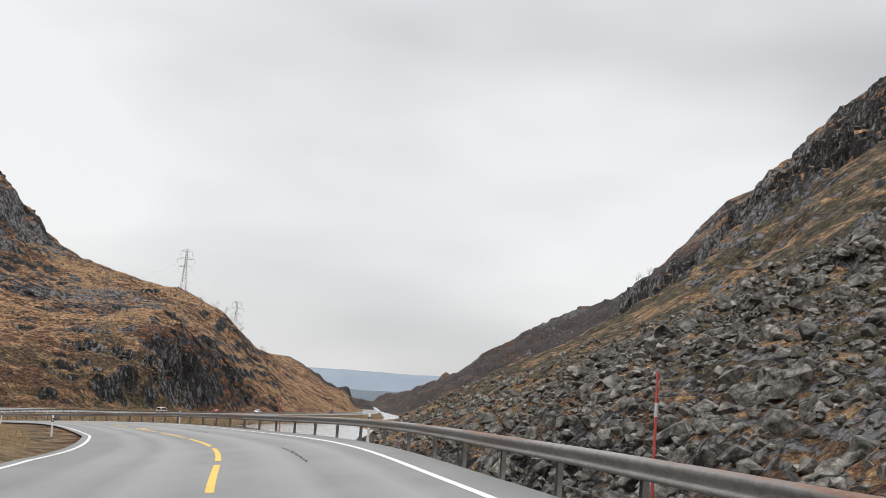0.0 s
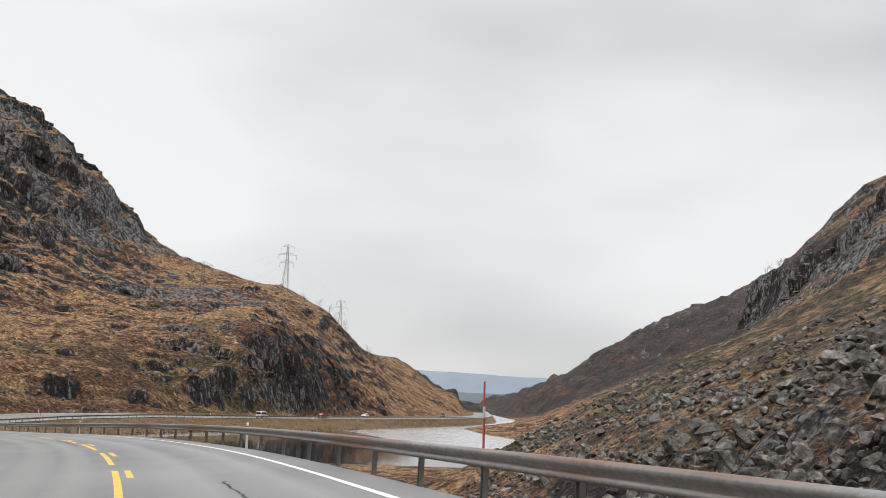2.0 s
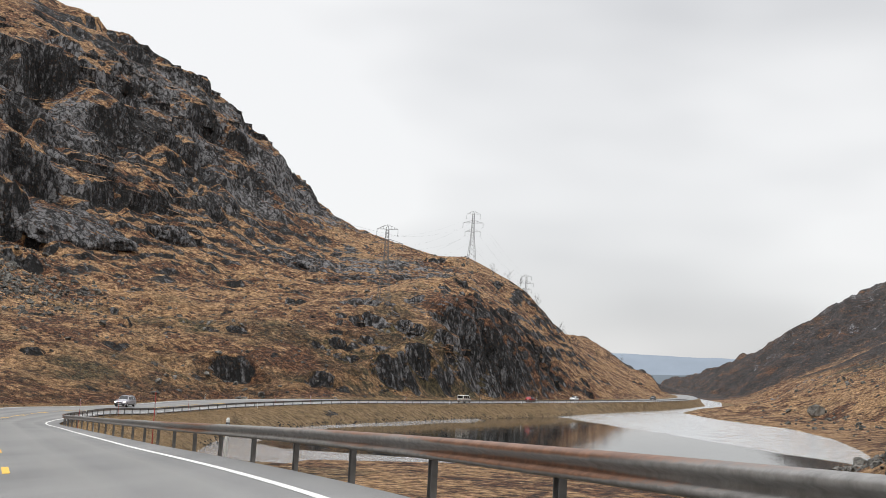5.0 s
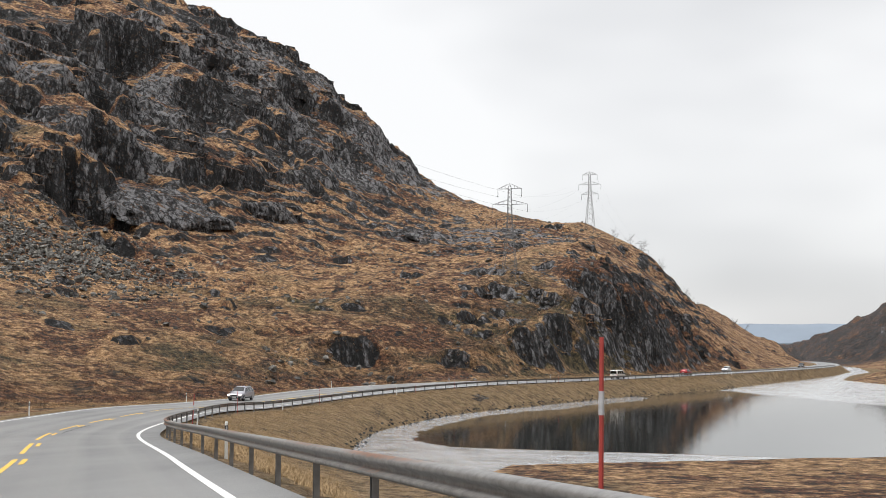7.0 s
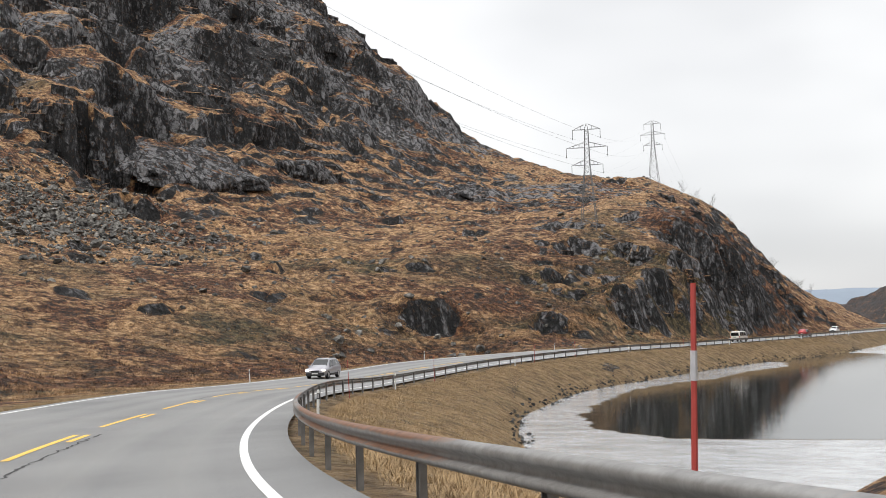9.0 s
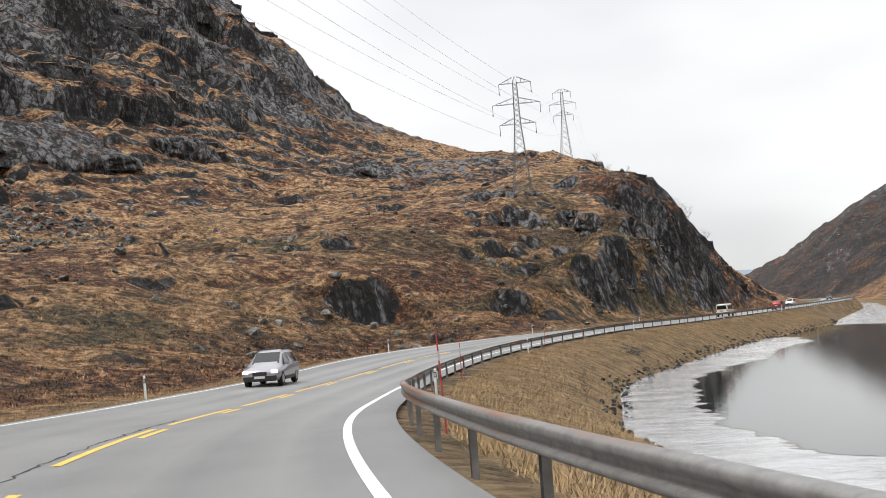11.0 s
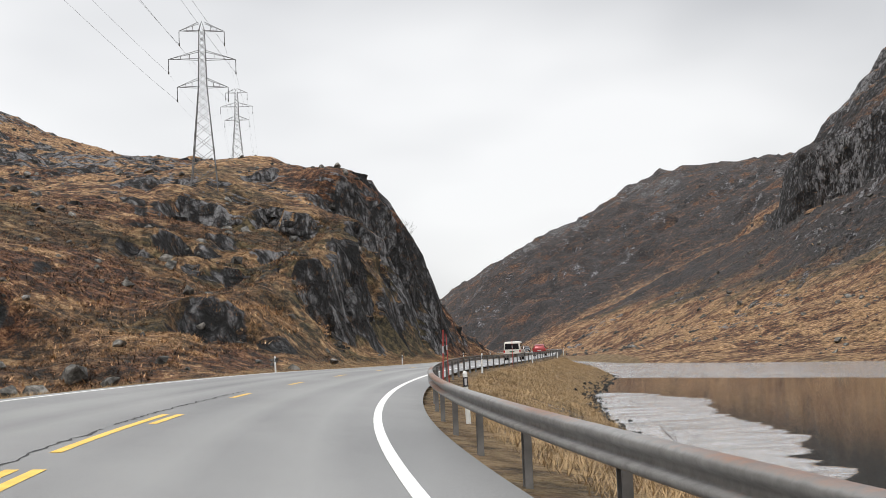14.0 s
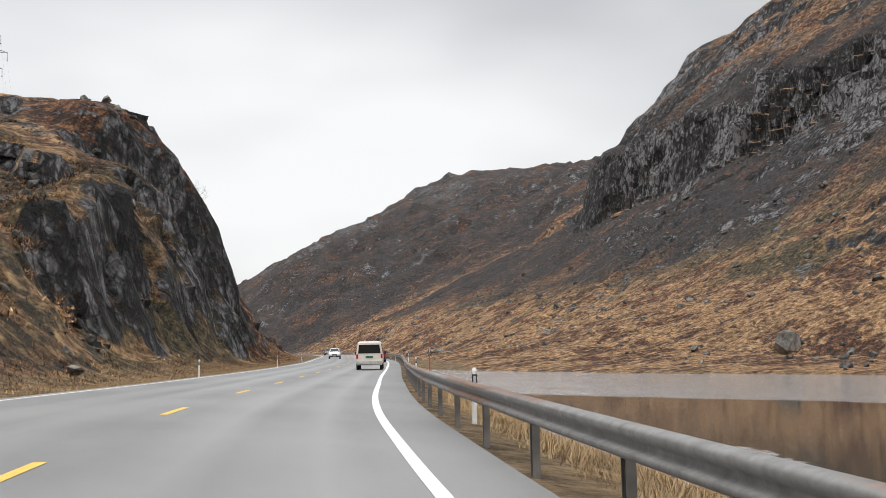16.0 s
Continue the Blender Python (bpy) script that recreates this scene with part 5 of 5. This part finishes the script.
# ---- vehicles ----
def wheel(parent, x, y, r, w):
    side = 1 if x > 0 else -1
    ob = new("wheel")
    ob.parent = parent
    bm = bmesh.new()
    rod(bm, (x - w / 2, y, r), (x + w / 2, y, r), r, None, 20)
    bmesh.ops.bevel(bm, geom=[e for e in bm.edges if len(e.link_faces) == 2 and e.calc_face_angle() > 1.2], offset=0.03, segments=2, affect="EDGES")
    part("tyre", bm, TYRE, ob)
    bm = bmesh.new()
    rod(bm, (x + side * (w / 2 - 0.05), y, r), (x + side * (w / 2 + 0.008), y, r), r * 0.64, r * 0.58, 16)
    part("rim", bm, RIM, ob)
    return ob


def car_body(parent, rings, mat, glass):
    """rings from tail to nose: y, half width, sill height, belt height, top height, half width of the top."""
    bm = bmesh.new()
    loops = []
    for y, hw, zb, zs, zt, tw in rings:
        prof = [(-hw * 0.9, zb), (-hw * 0.985, zb + 0.16), (-hw, (zb + zs) * 0.52), (-hw * 0.985, zs), (-tw, zt - 0.07), (-tw * 0.82, zt)]
        pts = prof + [(-x, z) for x, z in reversed(prof)]
        loops.append([bm.verts.new((x, y, z)) for x, z in pts])
    n = len(loops[0])
    for a, b in zip(loops, loops[1:]):
        for k in range(n):
            bm.faces.new((a[k], a[(k + 1) % n], b[(k + 1) % n], b[k]))
    bm.faces.new(list(reversed(loops[0])))
    bm.faces.new(loops[-1])
    bmesh.ops.recalc_face_normals(bm, faces=bm.faces[:])
    body = part("body", bm, mat, parent)
    body.data.polygons.foreach_set("use_smooth", [len(p.vertices) == 4 for p in body.data.polygons])

    def ring(y):
        ys = [r[0] for r in rings]
        return [float(np.interp(y, ys, [r[k] for r in rings])) for k in range(1, 6)]

    for name, y0, y1 in glass["side"]:
        for side in (-1, 1):
            bm = bmesh.new()
            v = []
            for y, f0, f1 in ((y0[0], 0.08, 0), (y0[1], 0.88, 0), (y1[1], 0.88, 0), (y1[0], 0.08, 0)):
                hw, zb, zs, zt, tw = ring(y)
                x = hw * 0.985 + (tw - hw * 0.985) * f0 + 0.012
                v.append(bm.verts.new((side * x, y, zs + (zt - 0.07 - zs) * f0)))
            bm.faces.new(v)
            r = bmesh.ops.extrude_face_region(bm, geom=bm.faces[:])
            for q in r["geom"]:
                if isinstance(q, bmesh.types.BMVert):
                    q.co.x -= side * 0.02
            part(name, bm, GLASS, parent, "dark tinted glass")
    for name, corners in glass["ends"]:
        bm = bmesh.new()
        (ya, za, wa), (yb, zb2, wb) = corners
        v = [bm.verts.new(p) for p in ((-wa, ya, za), (wa, ya, za), (wb, yb, zb2), (-wb, yb, zb2))]
        bm.faces.new(v)
        r = bmesh.ops.extrude_face_region(bm, geom=bm.faces[:])
        for q in r["geom"]:
            if isinstance(q, bmesh.types.BMVert):
                q.co.y += 0.03 if ya < 0 else -0.03
        part(name, bm, GLASS, parent, "dark glass")
    return body


def boxed(name, mat, parent, dims, label="", bevel=0.02):
    bm = bmesh.new()
    box(bm, *dims)
    if bevel:
        bmesh.ops.bevel(bm, geom=bm.edges[:], offset=bevel, segments=2, affect="EDGES")
    return part(name, bm, mat, parent, label)


def van():
    ob = new("passenger_van")
    tagged(ob, "off-white boxy passenger van driving away on the road", "van")
    white = paint("cream_van_paint", (0.66, 0.62, 0.56))
    rings = [(-2.38, 0.87, 0.42, 1.02, 1.80, 0.72), (-2.33, 0.90, 0.36, 1.04, 1.89, 0.76), (-2.15, 0.92, 0.33, 1.05, 1.93, 0.78), (0.9, 0.92, 0.33, 1.05, 1.94, 0.78), (1.25, 0.92, 0.33, 1.05, 1.86, 0.76),
             (1.75, 0.91, 0.33, 1.02, 1.32, 0.74), (2.0, 0.90, 0.33, 0.93, 1.05, 0.72), (2.35, 0.86, 0.36, 0.80, 0.90, 0.68), (2.42, 0.80, 0.42, 0.66, 0.72, 0.62)]
    car_body(ob, rings, white, {"side": [("side_window", (-2.05, -1.98), (-1.2, -1.2)), ("side_window", (-1.1, -1.1), (0.0, 0.0)), ("side_window", (0.12, 0.12), (1.35, 1.0))],
                                "ends": [("rear_window", ((-2.40, 1.12, 0.76), (-2.40, 1.70, 0.68))), ("windscreen", ((1.80, 1.30, 0.70), (1.27, 1.84, 0.66)))]})
    for x in (-0.80, 0.80):
        for y in (-1.45, 1.45):
            wheel(ob, x, y, 0.33, 0.22)
        boxed("tail_lamp", TAIL, ob, (x * 1.02, -2.37, 0.92, 0.14, 0.06, 0.30), "red tail lamp")
        boxed("headlamp", CLEAR, ob, (x * 0.85, 2.38, 0.72, 0.3, 0.08, 0.16), "clear headlamp")
        boxed("mirror", BLACK_PLASTIC, ob, (x * 1.28, 1.35, 1.15, 0.16, 0.1, 0.2), "black door mirror")
    boxed("rear_bumper", simple("grey_bumper_plastic", (0.42, 0.41, 0.39), 0.6), ob, (0, -2.42, 0.48, 1.72, 0.14, 0.22), "grey plastic bumper", 0.04)
    boxed("front_bumper", BLACK_PLASTIC, ob, (0, 2.42, 0.45, 1.66, 0.14, 0.24), "black plastic bumper", 0.04)
    boxed("number_plate", PLATE_DARK, ob, (0, -2.41, 0.88, 0.5, 0.03, 0.12), "plain dark plate", 0)
    boxed("rear_seat", simple("tan_seat_cloth", (0.35, 0.24, 0.15), 0.9), ob, (0, -1.9, 1.1, 1.2, 0.3, 0.5), "tan seat back", 0.05)
    return ob


def suv(name, label, color, metal, light):
    ob = new(name)
    tagged(ob, label, "car")
    coat = paint(name + "_paint", color, metal)
    rings = [(-2.25, 0.80, 0.40, 0.88, 0.98, 0.62), (-2.18, 0.88, 0.34, 0.98, 1.20, 0.64), (-1.95, 0.91, 0.28, 1.00, 1.56, 0.62), (-1.6, 0.92, 0.26, 1.00, 1.66, 0.64), (-0.2, 0.92, 0.25, 0.98, 1.69, 0.65),
             (0.35, 0.92, 0.25, 0.97, 1.60, 0.64), (1.05, 0.92, 0.26, 0.95, 1.08, 0.70), (1.7, 0.90, 0.28, 0.90, 0.98, 0.68), (2.15, 0.84, 0.32, 0.78, 0.86, 0.64), (2.28, 0.74, 0.40, 0.62, 0.68, 0.56)]
    car_body(ob, rings, coat, {"side": [("side_window", (-1.85, -1.7), (-1.1, -1.1)), ("side_window", (-1.0, -1.0), (-0.15, -0.15)), ("side_window", (-0.05, -0.05), (0.85, 0.35))],
                               "ends": [("rear_window", ((-2.20, 1.02, 0.62), (-2.0, 1.50, 0.54))), ("windscreen", ((1.06, 1.07, 0.66), (0.40, 1.58, 0.58)))]})
    for x in (-0.80, 0.80):
        for y in (-1.35, 1.4):
            wheel(ob, x, y, 0.35, 0.23)
        boxed("tail_lamp", TAIL, ob, (x * 0.98, -2.16, 0.95, 0.16, 0.1, 0.22), "red tail lamp")
        boxed("headlamp", LIT if light else CLEAR, ob, (x * 0.86, 2.17, 0.72, 0.30, 0.14, 0.14), "lit headlamp" if light else "clear headlamp")
        boxed("mirror", coat, ob, (x * 1.25, 0.75, 1.05, 0.2, 0.1, 0.14))
        boxed("side_sill", BLACK_PLASTIC, ob, (x * 1.11, 0.0, 0.36, 0.08, 1.95, 0.18), "black plastic sill", 0.02)
        boxed("roof_rail", BLACK_PLASTIC, ob, (x * 0.72, -0.7, 1.70, 0.05, 1.7, 0.05), "black roof rail", 0.01)
    boxed("rear_bumper", BLACK_PLASTIC, ob, (0, -2.27, 0.45, 1.6, 0.12, 0.26), "black bumper", 0.04)
    boxed("grille", BLACK_PLASTIC, ob, (0, 2.25, 0.62, 0.72, 0.08, 0.2), "black grille", 0.02)
    boxed("front_bumper", BLACK_PLASTIC, ob, (0, 2.24, 0.42, 1.58, 0.14, 0.28), "black lower bumper", 0.04)
    boxed("number_plate", PLATE, ob, (0, 2.325, 0.47, 0.5, 0.02, 0.11), "plain pale plate", 0)
    boxed("number_plate", PLATE, ob, (0, -2.34, 0.80, 0.5, 0.02, 0.11), "plain pale plate", 0)
    return ob


van().matrix_world = on_road(476, 3.0)
suv("estate_car", "silver-grey estate car with lit headlamps coming towards the camera", (0.34, 0.33, 0.36), 0.45, True).matrix_world = on_road(343, -3.0) @ pose(0, 0, 0, 0, 0, 180)
suv("red_car", "dark red car with pale roof driving ahead on the road", (0.30, 0.03, 0.03), 0.3, False).matrix_world = on_road(520, 3.0)
suv("black_car", "black car coming along the road beside the lake", (0.02, 0.02, 0.022), 0.3, False).matrix_world = on_road(690, -2.2) @ pose(0, 0, 0, 0, 0, 180)
suv("white_car", "white car coming along the road beside the lake", (0.7, 0.7, 0.7), 0.0, False).matrix_world = on_road(575, -2.2) @ pose(0, 0, 0, 0, 0, 180)
